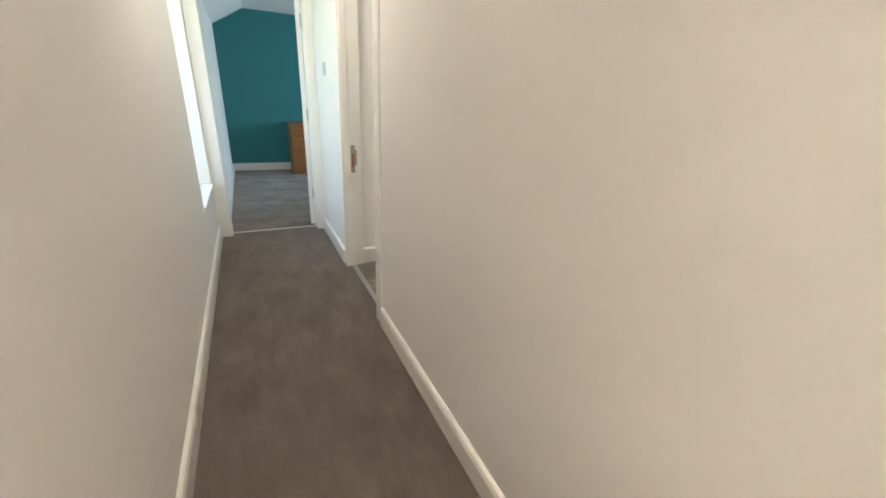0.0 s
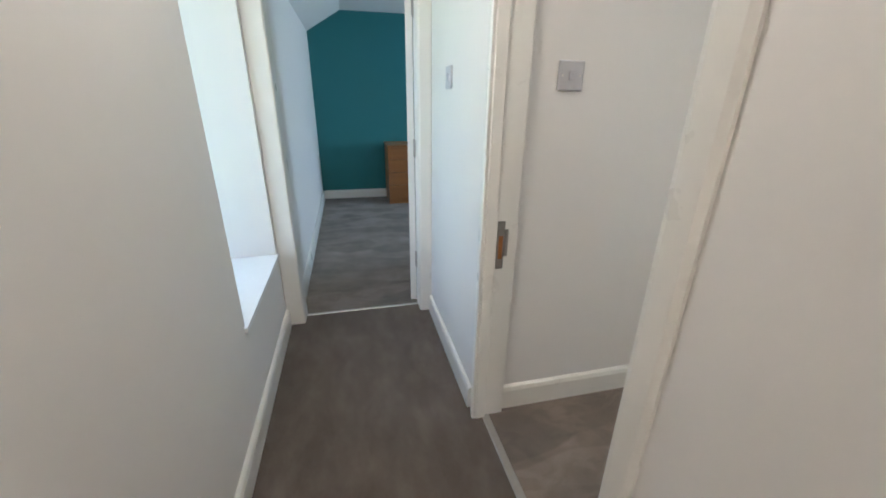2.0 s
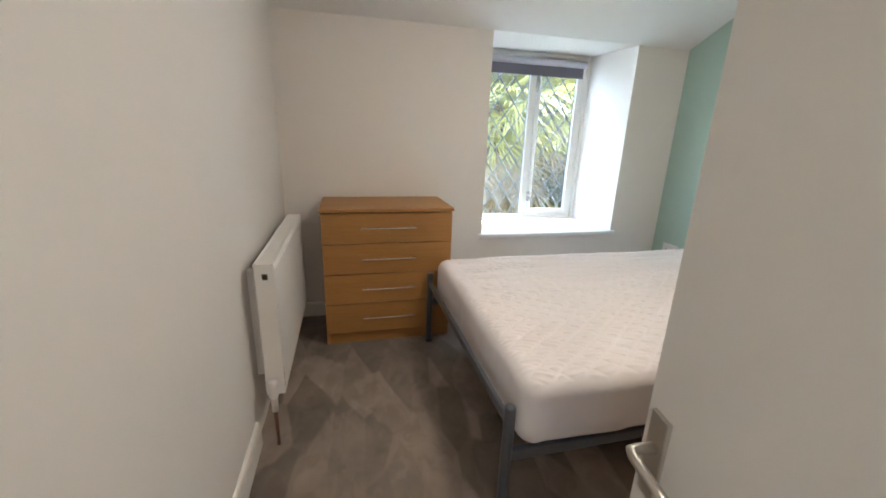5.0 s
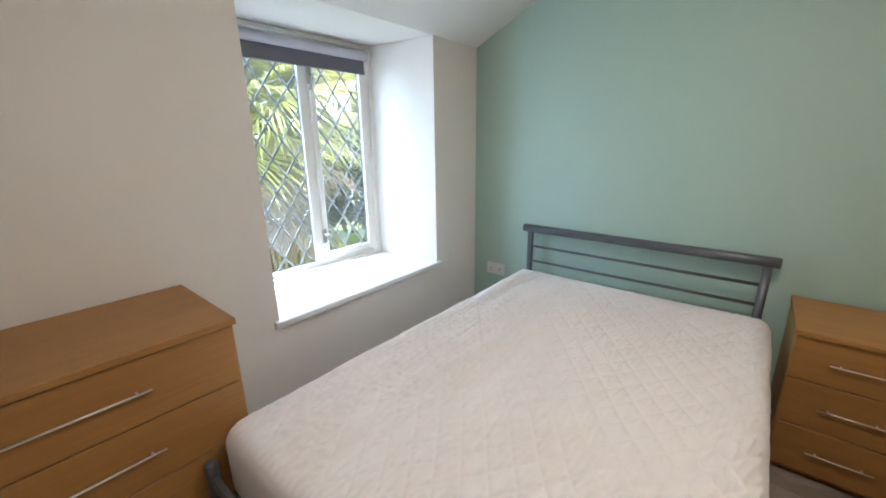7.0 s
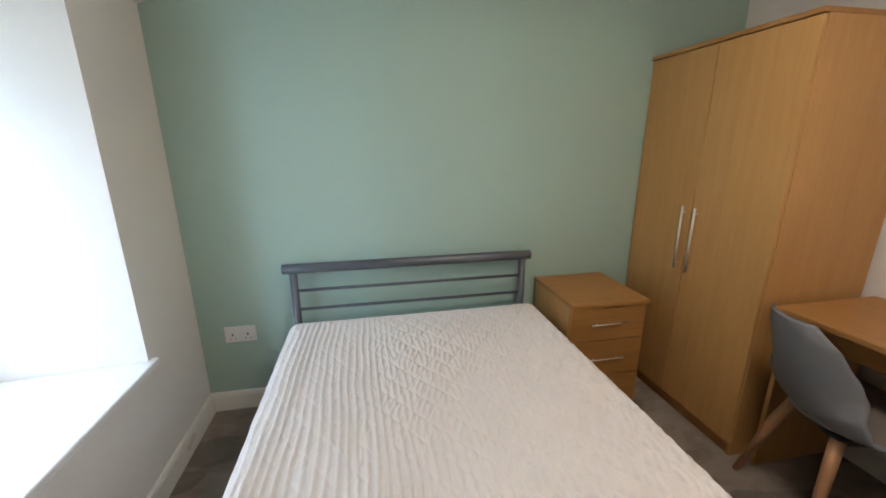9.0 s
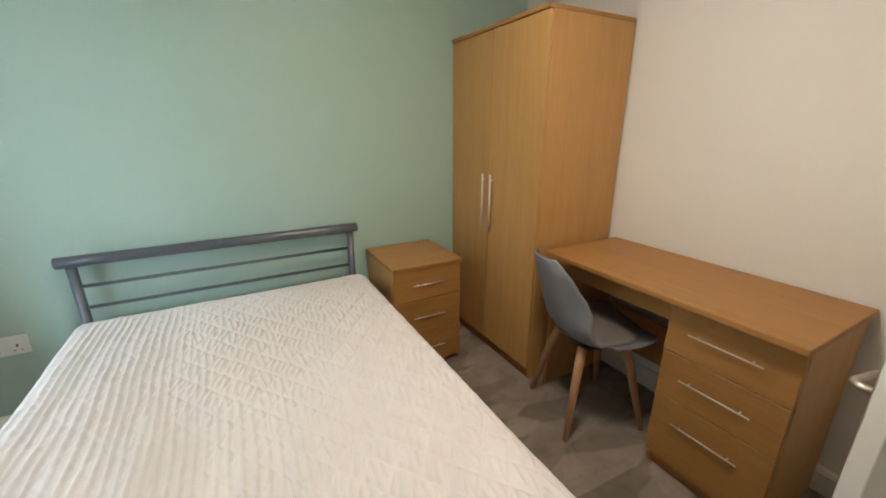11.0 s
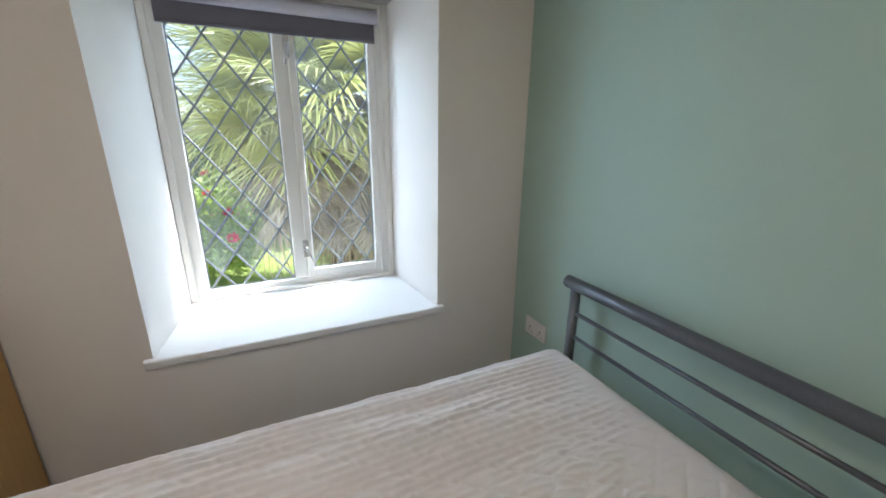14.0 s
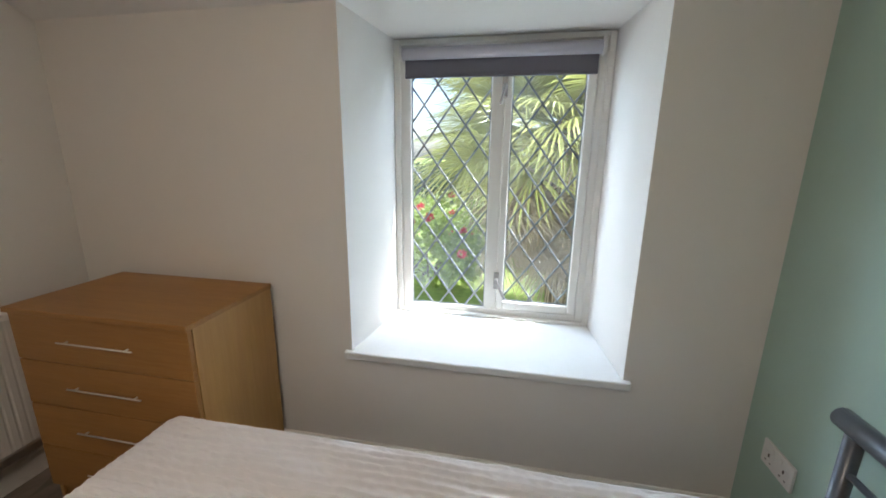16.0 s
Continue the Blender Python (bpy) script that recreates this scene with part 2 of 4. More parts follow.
def carpet_material(name, a, b, c, turn, stretch, wedge, scuff):
    """Cut pile; wedge: strength of the long vacuum strokes, scuff: of the trodden patches; turn, stretch: how the strokes lie."""
    m = material(name, a, 0.95, spots=((700, 0.5, b), (260, 0.35, c), (9, 0.3, b)), bump=((900, 0.6, 0.004), (160, 0.3, 0.004)), spec=0.1, sheen=0.1)
    nt = m.node_tree
    n, link = nt.nodes, nt.links.new
    p = n["Principled BSDF"]
    src = p.inputs["Base Color"].links[0].from_socket
    tc = n.new("ShaderNodeTexCoord")

    def warped(rotation, scale, amount, wscale):
        mp = n.new("ShaderNodeMapping")
        mp.inputs["Rotation"].default_value = (0, 0, rotation)
        mp.inputs["Scale"].default_value = scale
        link(tc.outputs["Object"], mp.inputs["Vector"])
        warp = n.new("ShaderNodeTexNoise")
        warp.inputs["Scale"].default_value = wscale
        warp.inputs["Detail"].default_value = 3
        link(mp.outputs["Vector"], warp.inputs["Vector"])
        add = n.new("ShaderNodeVectorMath")
        add.operation = "MULTIPLY_ADD"
        add.inputs[1].default_value = (amount, amount, amount)
        link(warp.outputs["Color"], add.inputs[0])
        link(mp.outputs["Vector"], add.inputs[2])
        return add.outputs["Vector"]

    def ranged(value, lo, hi, out_lo, out_hi):
        mr = n.new("ShaderNodeMapRange")
        for key, v in (("From Min", lo), ("From Max", hi), ("To Min", out_lo), ("To Max", out_hi)):
            mr.inputs[key].default_value = v
        link(value, mr.inputs["Value"])
        return mr.outputs["Result"]

    def times(u, v):
        mt = n.new("ShaderNodeMath")
        mt.operation = "MULTIPLY"
        link(u, mt.inputs[0])
        link(v, mt.inputs[1])
        return mt.outputs[0]

    # long strokes where the pile lies the other way
    vo = n.new("ShaderNodeTexVoronoi")
    vo.feature = "SMOOTH_F1"
    vo.inputs["Smoothness"].default_value = 0.12
    vo.inputs["Scale"].default_value = 3.2
    link(warped(turn, stretch, 0.15, 2.2), vo.inputs["Vector"])
    sep = n.new("ShaderNodeSeparateColor")
    link(vo.outputs["Color"], sep.inputs["Color"])
    strokes = ranged(sep.outputs["Red"], 0.1, 0.9, 1 - wedge, 1 + wedge)
    # trodden patches with a fairly sharp rim
    foot = n.new("ShaderNodeTexNoise")
    foot.inputs["Scale"].default_value = 5.5
    foot.inputs["Detail"].default_value = 4
    foot.inputs["Distortion"].default_value = 1.1
    link(warped(turn + 0.6, (1.0, 1.5, 1.0), 0.25, 5.0), foot.inputs["Vector"])
    patches = ranged(foot.outputs["Fac"], 0.42, 0.56, 1 - scuff, 1 + scuff)
    # broad uneven wear
    soft = n.new("ShaderNodeTexNoise")
    soft.inputs["Scale"].default_value = 5
    soft.inputs["Detail"].default_value = 6
    link(tc.outputs["Object"], soft.inputs["Vector"])
    wear = ranged(soft.outputs["Fac"], 0.3, 0.7, 0.84, 1.14)
    hs = n.new("ShaderNodeHueSaturation")
    link(src, hs.inputs["Color"])
    link(times(times(strokes, patches), wear), hs.inputs["Value"])
    link(hs.outputs["Color"], p.inputs["Base Color"])
    return m


CARPET = carpet_material("bedroom_carpet", (0.272, 0.224, 0.185), (0.172, 0.139, 0.112), (0.41, 0.35, 0.297), -0.12, (0.8, 2.3, 1), 0.26, 0.085)
CARPET_FAR = carpet_material("far_room_carpet", (0.25, 0.207, 0.175), (0.165, 0.144, 0.13), (0.32, 0.283, 0.258), 0.75, (0.8, 2.2, 1), 0.15, 0.05)
CORRIDOR_CARPET = material("worn_corridor_carpet", (0.150, 0.118, 0.094), 0.95, spots=((1.1, 0.75, (0.105, 0.082, 0.066)), (3.2, 0.75, (0.275, 0.23, 0.192)), (8, 0.45, (0.095, 0.074, 0.058)), (90, 0.35, (0.21, 0.172, 0.14)), (420, 0.5, (0.085, 0.066, 0.052))),
                           bump=((700, 0.6, 0.004), (120, 0.3, 0.004)), stretch=(2.2, 1.0, 1.0), spec=0.15, sheen=0.12)


def glass_material():
    m = bpy.data.materials.new("window_glass")
    m.use_nodes = True
    nt = m.node_tree
    n, link = nt.nodes, nt.links.new
    p = n["Principled BSDF"]
    p.inputs["Base Color"].default_value = (0.97, 0.985, 0.98, 1)
    p.inputs["Roughness"].default_value = 0.0
    p.inputs["IOR"].default_value = 1.45
    p.inputs["Transmission Weight"].default_value = 1.0
    # translucent whitish haze mixed into the glass, thicker in blotches
    haze = n.new("ShaderNodeBsdfTranslucent")
    haze.inputs["Color"].default_value = (0.85, 0.87, 0.88, 1)
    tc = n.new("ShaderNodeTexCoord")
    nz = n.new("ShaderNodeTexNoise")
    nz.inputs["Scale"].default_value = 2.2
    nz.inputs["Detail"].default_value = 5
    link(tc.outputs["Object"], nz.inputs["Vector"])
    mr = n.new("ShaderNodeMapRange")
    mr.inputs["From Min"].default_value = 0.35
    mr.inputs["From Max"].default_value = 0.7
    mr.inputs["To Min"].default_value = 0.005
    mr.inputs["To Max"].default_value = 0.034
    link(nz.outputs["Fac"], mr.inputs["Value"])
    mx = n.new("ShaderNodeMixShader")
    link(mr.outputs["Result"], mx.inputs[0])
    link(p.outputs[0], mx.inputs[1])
    link(haze.outputs[0], mx.inputs[2])
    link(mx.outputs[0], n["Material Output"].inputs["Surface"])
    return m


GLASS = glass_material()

# ---------- the shell of the place ----------
# bedroom: x 0.235 to 3.16, y 0 to 2.905; corridor: x -0.712 to 0.125; far room beyond y 3.87
RX0, RX1, RY1 = 0.235, 3.16, 2.905
CX0, CX1 = -0.712, 0.125
DOOR_Y0, DOOR_Y1, DOOR_H = 2.105, 2.88, 1.99
FLAT_Z, EAVE_Z, SLOPE_X = 2.21, 1.918, 2.51
FAR_Y0, FAR_Y1 = 3.87, 6.74


def structure(name, bm, mat, label, category="wall"):
    return tagged(finish(name, bm, mat), label, category, kind="structure")


# window wall, thick, with a splayed opening
bm = bmesh.new()
add_prism(bm, [(3.16, -0.1), (3.74, -0.1), (3.74, 0.50), (3.66, 0.50), (3.16, 0.442)], -0.2, 2.5)
add_prism(bm, [(3.16, 1.548), (3.66, 1.49), (3.74, 1.49), (3.74, 3.01), (3.16, 3.01)], -0.2, 2.5)
add_prism(bm, [(3.16, 0.442), (3.66, 0.50), (3.74, 0.50), (3.74, 1.49), (3.66, 1.49), (3.16, 1.548)], -0.2, 0.528)
add_prism(bm, [(3.16, 0.442), (3.66, 0.50), (3.74, 0.50), (3.74, 1.49), (3.66, 1.49), (3.16, 1.548)], 1.918, 2.5)
structure("wall_east", bm, WHITE_PAINT, "thick white plaster wall with a deep splayed window recess")
structure("wall_south", box(0.125, 3.16, -0.1, 0, -0.2, 2.5), GREEN_PAINT, "smooth sage green painted feature wall behind the bed")
structure("wall_north", box(RX0, 3.16, RY1, RY1 + 0.1, -0.2, 2.5), WHITE_PAINT, "plain white painted wall with radiator and switch")
bm = bmesh.new()
add_box(bm, CX1, RX0, -1.3, DOOR_Y0, -0.2, 2.5)
add_box(bm, CX1, RX0, DOOR_Y1, 3.77, -0.2, 2.5)
add_box(bm, CX1, RX0, DOOR_Y0, DOOR_Y1, DOOR_H + 0.02, 2.5)
structure("wall_west", bm, WHITE_PAINT, "white painted wall between corridor and bedroom with a doorway")
# corridor outer wall with a window recess
RCY0, RCY1 = 3.03, 3.72
bm = bmesh.new()
add_prism(bm, [(-1.25, -1.3), (CX0, -1.3), (CX0, RCY0), (-1.12, RCY0 + 0.04), (-1.25, RCY0 + 0.04)], -0.2, 2.5)
add_prism(bm, [(-1.25, RCY1 - 0.02), (-1.12, RCY1 - 0.02), (CX0, RCY1), (CX0, 3.77), (-1.25, 3.77)], -0.2, 2.5)
rec = [(-1.25, RCY0 + 0.04), (-1.12, RCY0 + 0.04), (CX0, RCY0), (CX0, RCY1), (-1.12, RCY1 - 0.02), (-1.25, RCY1 - 0.02)]
add_prism(bm, rec, -0.2, 0.43)
add_prism(bm, rec, 1.95, 2.5)
structure("wall_corridor_west", bm, WHITE_PAINT, "white corridor wall with a deep bright window recess")
structure("wall_corridor_south", box(-1.25, RX0, -1.4, -1.3, -0.2, 2.5), WHITE_PAINT, "plain white wall at the corridor's end")
bm = bmesh.new()
add_box(bm, -1.25, -0.655, 3.77, FAR_Y0, -0.2, 2.5)
add_box(bm, 0.095, 3.16, 3.77, FAR_Y0, -0.2, 2.5)
add_box(bm, -0.655, 0.095, 3.77, FAR_Y0, 2.02, 2.5)
structure("wall_far_doorway", bm, WHITE_PAINT, "white wall with the doorway to the teal room")
# far room
structure("wall_far_west", box(-0.95, -0.66, FAR_Y0, FAR_Y1, -0.2, 2.5), WHITE_PAINT, "white side wall of the far room")
structure("wall_far_north", box(-0.95, 3.8, FAR_Y1, FAR_Y1 + 0.1, -0.2, 2.5), TEAL_PAINT, "deep teal painted feature wall of the far room")
bm = bmesh.new()
add_box(bm, 3.16, 3.8, FAR_Y0 - 0.1, 4.6, -0.2, 2.5)
add_box(bm, 3.16, 3.8, 6.0, FAR_Y1, -0.2, 2.5)
add_box(bm, 3.16, 3.8, 4.6, 6.0, -0.2, 0.5)
add_box(bm, 3.16, 3.8, 4.6, 6.0, 1.9, 2.5)
structure("wall_far_east", bm, WHITE_PAINT, "white window wall of the far room")

# ceilings
bm = bmesh.new()
add_box(bm, RX0, SLOPE_X, 0, RY1, FLAT_Z, FLAT_Z + 0.12)
p0, p1 = (SLOPE_X, FLAT_Z), (RX1, EAVE_Z)
vs = [[bm.verts.new((x, y, z)) for x, z in (p0, p1, (RX1, EAVE_Z + 0.14), (SLOPE_X, FLAT_Z + 0.12))] for y in (0, RY1)]
for i in range(4):
    j = (i + 1) % 4
    bm.faces.new((vs[0][i], vs[0][j], vs[1][j], vs[1][i]))
bm.faces.new(vs[0][::-1])
bm.faces.new(vs[1])
bmesh.ops.recalc_face_normals(bm, faces=bm.faces)
structure("ceiling", bm, CEIL_PAINT, "white ceiling sloping down to the window wall", "ceiling")
structure("ceiling_corridor", box(CX0, CX1, -1.3, 3.77, 2.28, 2.4), CEIL_PAINT, "plain white corridor ceiling", "ceiling")
bm = bmesh.new()
add_box(bm, -0.29, 3.16, FAR_Y0, FAR_Y1, 2.105, 2.2)
vs = [[bm.verts.new((x, y, z)) for x, z in ((-0.66, 1.885), (-0.29, 2.105), (-0.29, 2.2), (-0.66, 2.05))] for y in (FAR_Y0, FAR_Y1)]
for i in range(4):
    j = (i + 1) % 4
    bm.faces.new((vs[0][i], vs[0][j], vs[1][j], vs[1][i]))
bm.faces.new(vs[0][::-1])
bm.faces.new(vs[1])
bmesh.ops.recalc_face_normals(bm, faces=bm.faces)
structure("ceiling_far", bm, CEIL_PAINT, "white sloping ceiling of the far room", "ceiling")
structure("roof", box(-1.25, 3.74, -1.4, 6.84, 2.5, 2.6), DARK_BROWN, "plain flat roof deck above the rooms", "roof")
# unseen board, added so the sun patch on the reveal starts lower
structure("trim_sun_shade", box(3.74, 3.84, -0.6, 3.2, 1.97, 2.05, 0.004), FRAME_WHITE, "unseen white board added above the window to cut the sun", "eaves")

# floors
structure("floor", box(0.168, 3.16, 0, RY1, -0.12, 0.0), CARPET, "taupe cut-pile bedroom carpet with brushed nap marks", "floor")
structure("floor_corridor", box(CX0, 0.168, -1.3, 3.845, -0.12, -0.002), CORRIDOR_CARPET, "worn dark brown short-pile corridor carpet", "floor")
structure("floor_far", box(-0.66, 3.16, 3.845, FAR_Y1, -0.12, 0.0), CARPET_FAR, "grey-taupe carpet of the far room with vacuum marks", "floor")
bm = bmesh.new()
add_profile(bm, [(-0.016, 0), (0.016, 0), (0.012, 0.005), (-0.012, 0.005)], (0.168, DOOR_Y0), (0.168, DOOR_Y1))
structure("trim_threshold_1", bm, ALU, "narrow silver metal carpet threshold strip", "threshold strip")
bm = bmesh.new()
add_profile(bm, [(-0.009, 0), (0.009, 0), (0.006, 0.005), (-0.006, 0.005)], (-0.62, 3.845), (0.06, 3.845))
structure("trim_threshold_2", bm, ALU, "narrow silver metal carpet threshold strip", "threshold strip")

# skirting boards: swept profile with a rounded top edge
SKIRT = [(0, 0), (0.018, 0), (0.018, 0.082), (0.013, 0.098), (0.006, 0.104), (0, 0.104)]


def skirting(a, b, tall=1.0):
    structure("baseboard", add_profile(bmesh.new(), [(o, u * tall) for o, u in SKIRT], a, b), GLOSS_WHITE, "white gloss painted wooden skirting board", "skirting board")


skirting((RX1, 0.018), (RX1, RY1))
skirting((RX0, 0), (RX1, 0))
skirting((1.965, RY1), (0.902, RY1), 1.05)
skirting((0.899, RY1), (RX0, RY1), 1.07)
skirting((RX1 - 0.018, RY1), (2.35, RY1))
skirting((RX0, DOOR_Y0 - 0.045), (RX0, 0.018))
skirting((CX1, -1.3), (CX1, DOOR_Y0 - 0.046))
skirting((CX1, DOOR_Y1 + 0.046), (CX1, 3.755))
skirting((CX0, 3.755), (CX0, -1.3))
skirting((-0.66, FAR_Y1), (-0.66, FAR_Y0 + 0.02))
skirting((3.16, FAR_Y1), (-0.642, FAR_Y1))

# ---------- door linings and casings ----------
CASE = [(0, 0), (0.045, 0), (0.045, 0.006), (0.036, 0.012), (0.020, 0.015), (0.008, 0.017), (0, 0.014)]


def upright(prof, x, y, z0, z1, ax, ay):
    """A profile of (along, out) stood up from z0 to z1; ax, ay: the plan directions of along and out."""
    bm = bmesh.new()
    pts = [(x + ax[0] * u + ay[0] * v, y + ax[1] * u + ay[1] * v) for u, v in prof]
    add_prism(bm, pts, z0, z1)
    bmesh.ops.recalc_face_normals(bm, faces=bm.faces)
    return bm


frame1 = thing("door_frame", pose(0.18, 2.5, 0), "white gloss painted wooden door lining with architrave", "door frame", kind="structure")


def fpart(name, bm, mat, parent, origin, label="", smooth=False):
    bm.transform(Matrix.Translation(-Vector(origin)))
    return part(name, bm, mat, parent, label, smooth)


O1 = (0.18, 2.5, 0)
fpart("lining", box(0.119, 0.241, 2.868, 2.8805, 0, DOOR_H, 0.002), GLOSS_WHITE, frame1, O1)
fpart("lining", box(0.119, 0.241, 2.1045, 2.130, 0, DOOR_H, 0.002), GLOSS_WHITE, frame1, O1)
fpart("lining", box(0.119, 0.241, 2.1045, 2.8805, DOOR_H, DOOR_H + 0.022, 0.002), GLOSS_WHITE, frame1, O1)
fpart("door_stop", box(0.121, 0.162, 2.856, 2.868, 0, DOOR_H - 0.001, 0.003), GLOSS_WHITE, frame1, O1)
fpart("door_stop", box(0.121, 0.172, 2.130, 2.144, 0, DOOR_H - 0.001, 0.003), GLOSS_WHITE, frame1, O1)
fpart("architrave", upright(CASE, 0.125, 2.862, 0, DOOR_H + 0.05, (0, 1), (-1, 0)), GLOSS_WHITE, frame1, O1)
fpart("architrave", upright([(u * 1.25, v) for u, v in CASE], 0.125, 2.134, 0, DOOR_H + 0.05, (0, -1), (-1, 0)), GLOSS_WHITE, frame1, O1)
fpart("architrave", box(0.110, 0.125, 2.079, 2.906, DOOR_H + 0.052, DOOR_H + 0.095, 0.003), GLOSS_WHITE, frame1, O1)
strike = fpart("strike_plate", box(0.168, 0.195, 2.8655, 2.8685, 0.668, 0.842, 0.001), STEEL_DARK, frame1, O1, "worn steel strike plate")
fpart("latch_hole", box(0.174, 0.189, 2.8648, 2.8654, 0.705, 0.790), PINE_ORANGE, strike, O1, "dark latch recess")
fpart("latch_lip", box(0.195, 0.208, 2.864, 2.8675, 0.715, 0.812, 0.001), STEEL_DARK, strike, O1)

frame2 = thing("door_frame", pose(-0.28, 3.82, 0), "white painted door lining around the far doorway", "door frame", kind="structure")
O2 = (-0.28, 3.82, 0)
fpart("lining", box(-0.655, -0.618, 3.762, 3.878, 0, 2.0, 0.002), GLOSS_WHITE, frame2, O2)
fpart("lining", box(0.055, 0.095, 3.762, 3.878, 0, 2.0, 0.002), GLOSS_WHITE, frame2, O2)
fpart("lining", box(-0.655, 0.095, 3.762, 3.878, 2.0, 2.022, 0.002), GLOSS_WHITE, frame2, O2)
fpart("architrave", box(-0.711, -0.620, 3.750, 3.7695, 0, 2.05, 0.004), GLOSS_WHITE, frame2, O2)
fpart("architrave", box(0.060, 0.1245, 3.752, 3.7695, 0, 2.05, 0.004), GLOSS_WHITE, frame2, O2)


# ---------- doors ----------
def lever(parent, x, z, y, out):
    """A rectangular back plate with a lever that points to the hinge; out: +1 or -1 along local y."""
    plate = part("back_plate", box(x - 0.021, x + 0.021, min(y, y + out * 0.008), max(y, y + out * 0.008), z - 0.095, z + 0.06, 0.002), HANDLE, parent, "brushed metal back plate")
    part("lever", tube([(x, y + out * 0.006, z), (x, y + out * 0.035, z), (x - 0.003, y + out * 0.046, z), (x - 0.014, y + out * 0.05, z), (x - 0.105, y + out * 0.048, z - 0.002)],
                       0.008, 10, [0.009, 0.008, 0.0085, 0.0085, 0.0075]), HANDLE, plate, smooth=True)


door1 = thing("door_1", pose(0.245, 2.120, 0.008, 0, 0, -9.5), "open white flush door with satin metal lever handle", "door", kind="structure")
part("leaf", box(0.002, 0.722, 0.001, 0.040, 0, 1.972, 0.002), DOOR_WHITE, door1)
lever(door1, 0.682, 0.782, 0.040, 1)
lever(door1, 0.682, 0.782, 0.001, -1)
for hz in (0.22, 0.885, 1.74):
    h = part("hinge", tube([(-0.003, -0.002, hz - 0.048), (-0.003, -0.002, hz + 0.048)], 0.0055, 10), STEEL_DARK, door1, "dull steel butt hinge")
    part("hinge_leaf", box(-0.0005, 0.0025, 0.003, 0.034, hz - 0.05, hz + 0.05, 0.0008), STEEL_DARK, h)
    for sy, sz in ((0.012, -0.037), (0.025, -0.014), (0.012, 0.014), (0.025, 0.037)):
        part("screw", tube([(-0.0015, sy, hz + sz), (0.001, sy, hz + sz)], 0.0035, 8), HANDLE, h)

door2 = thing("door_2", pose(0.053, 3.882, 0.008, 0, 0, 72), "white door standing open into the far room", "door", kind="structure")
part("leaf", box(0.002, 0.655, 0.001, 0.038, 0, 1.972, 0.002), DOOR_WHITE, door2)
for hz in (0.29, 0.955, 1.64):
    h = part("hinge", tube([(-0.005, -0.001, hz - 0.048), (-0.005, -0.001, hz + 0.048)], 0.006, 10), STEEL_DARK, door2, "dull steel butt hinge")
    leaf_m = Matrix.Rotation(radians(-72), 4, "Z") @ Matrix.Translation((0.0005, -0.034, hz))
    bm = box(-0.0012, 0.0012, 0.0, 0.030, -0.048, 0.048)
    bm.transform(leaf_m)
    part("hinge_leaf", bm, STEEL_DARK, h)

# ---------- leaded bedroom window ----------
win = thing("window_1", pose(3.68, 0.995, 0.53), "white painted leaded casement window with diamond panes", "window", kind="structure")
OW = (3.68, 0.995, 0.53)
bm = bmesh.new()
add_box(bm, 3.656, 3.690, 1.414, 1.490, 0.560, 1.918, 0.004)
add_box(bm, 3.656, 3.690, 0.500, 0.560, 0.560, 1.918, 0.004)
add_box(bm, 3.657, 3.690, 0.560, 1.414, 1.855, 1.917, 0.004)
add_box(bm, 3.657, 3.690, 0.560, 1.414, 0.560, 0.606, 0.004)
add_box(bm, 3.660, 3.689, 0.962, 1.024, 0.606, 1.855, 0.004)
# raised bead round the frame
add_box(bm, 3.640, 3.657, 1.462, 1.491, 0.556, 1.916, 0.003)
add_box(bm, 3.640, 3.657, 0.499, 0.528, 0.556, 1.916, 0.003)
add_box(bm, 3.640, 3.657, 0.529, 1.461, 1.890, 1.916, 0.003)
add_box(bm, 3.630, 3.657, 0.520, 1.470, 0.560, 0.578, 0.004)
fpart("window_frame", bm, FRAME_WHITE, win, OW, "chipped white painted timber frame")
bm = bmesh.new()
add_box(bm, 3.646, 3.682, 0.563, 0.602, 0.609, 1.852, 0.004)
add_box(bm, 3.646, 3.682, 0.927, 0.960, 0.609, 1.852, 0.004)
add_box(bm, 3.647, 3.682, 0.602, 0.927, 0.609, 0.652, 0.004)
add_box(bm, 3.647, 3.682, 0.602, 0.927, 1.812, 1.852, 0.004)
casement = fpart("casement", bm, FRAME_WHITE, win, OW, "opening casement sash, painted white")
# sill board with rounded nose and horns
bm = bmesh.new()
add_prism(bm, [(3.132, 0.418), (3.158, 0.418), (3.158, 0.446), (3.66, 0.504), (3.66, 1.486), (3.158, 1.544), (3.158, 1.574), (3.132, 1.574)], 0.529, 0.561)
bmesh.ops.recalc_face_normals(bm, faces=bm.faces)
bmesh.ops.bevel(bm, geom=[e for e in bm.edges if all(v.co.x < 3.14 for v in e.verts)], offset=0.007, segments=3, affect="EDGES", profile=0.5)
fpart("window_sill", bm, SILL_PAINT, win, OW, "deep white painted window board", smooth=False)


def clip(poly, y0, y1, z0, z1):
    for ax, lim, sign in ((0, y0, 1), (0, y1, -1), (1, z0, 1), (1, z1, -1)):
        res = []
        for i, p in enumerate(poly):
            q = poly[(i + 1) % len(poly)]
            a, b = sign * (p[ax] - lim), sign * (q[ax] - lim)
            if a >= 0:
                res.append(p)
            if a * b < 0:
                k = a / (a - b)
                res.append((p[0] + (q[0] - p[0]) * k, p[1] + (q[1] - p[1]) * k))
        poly = res
        if len(poly) < 3:
            return []
    return poly


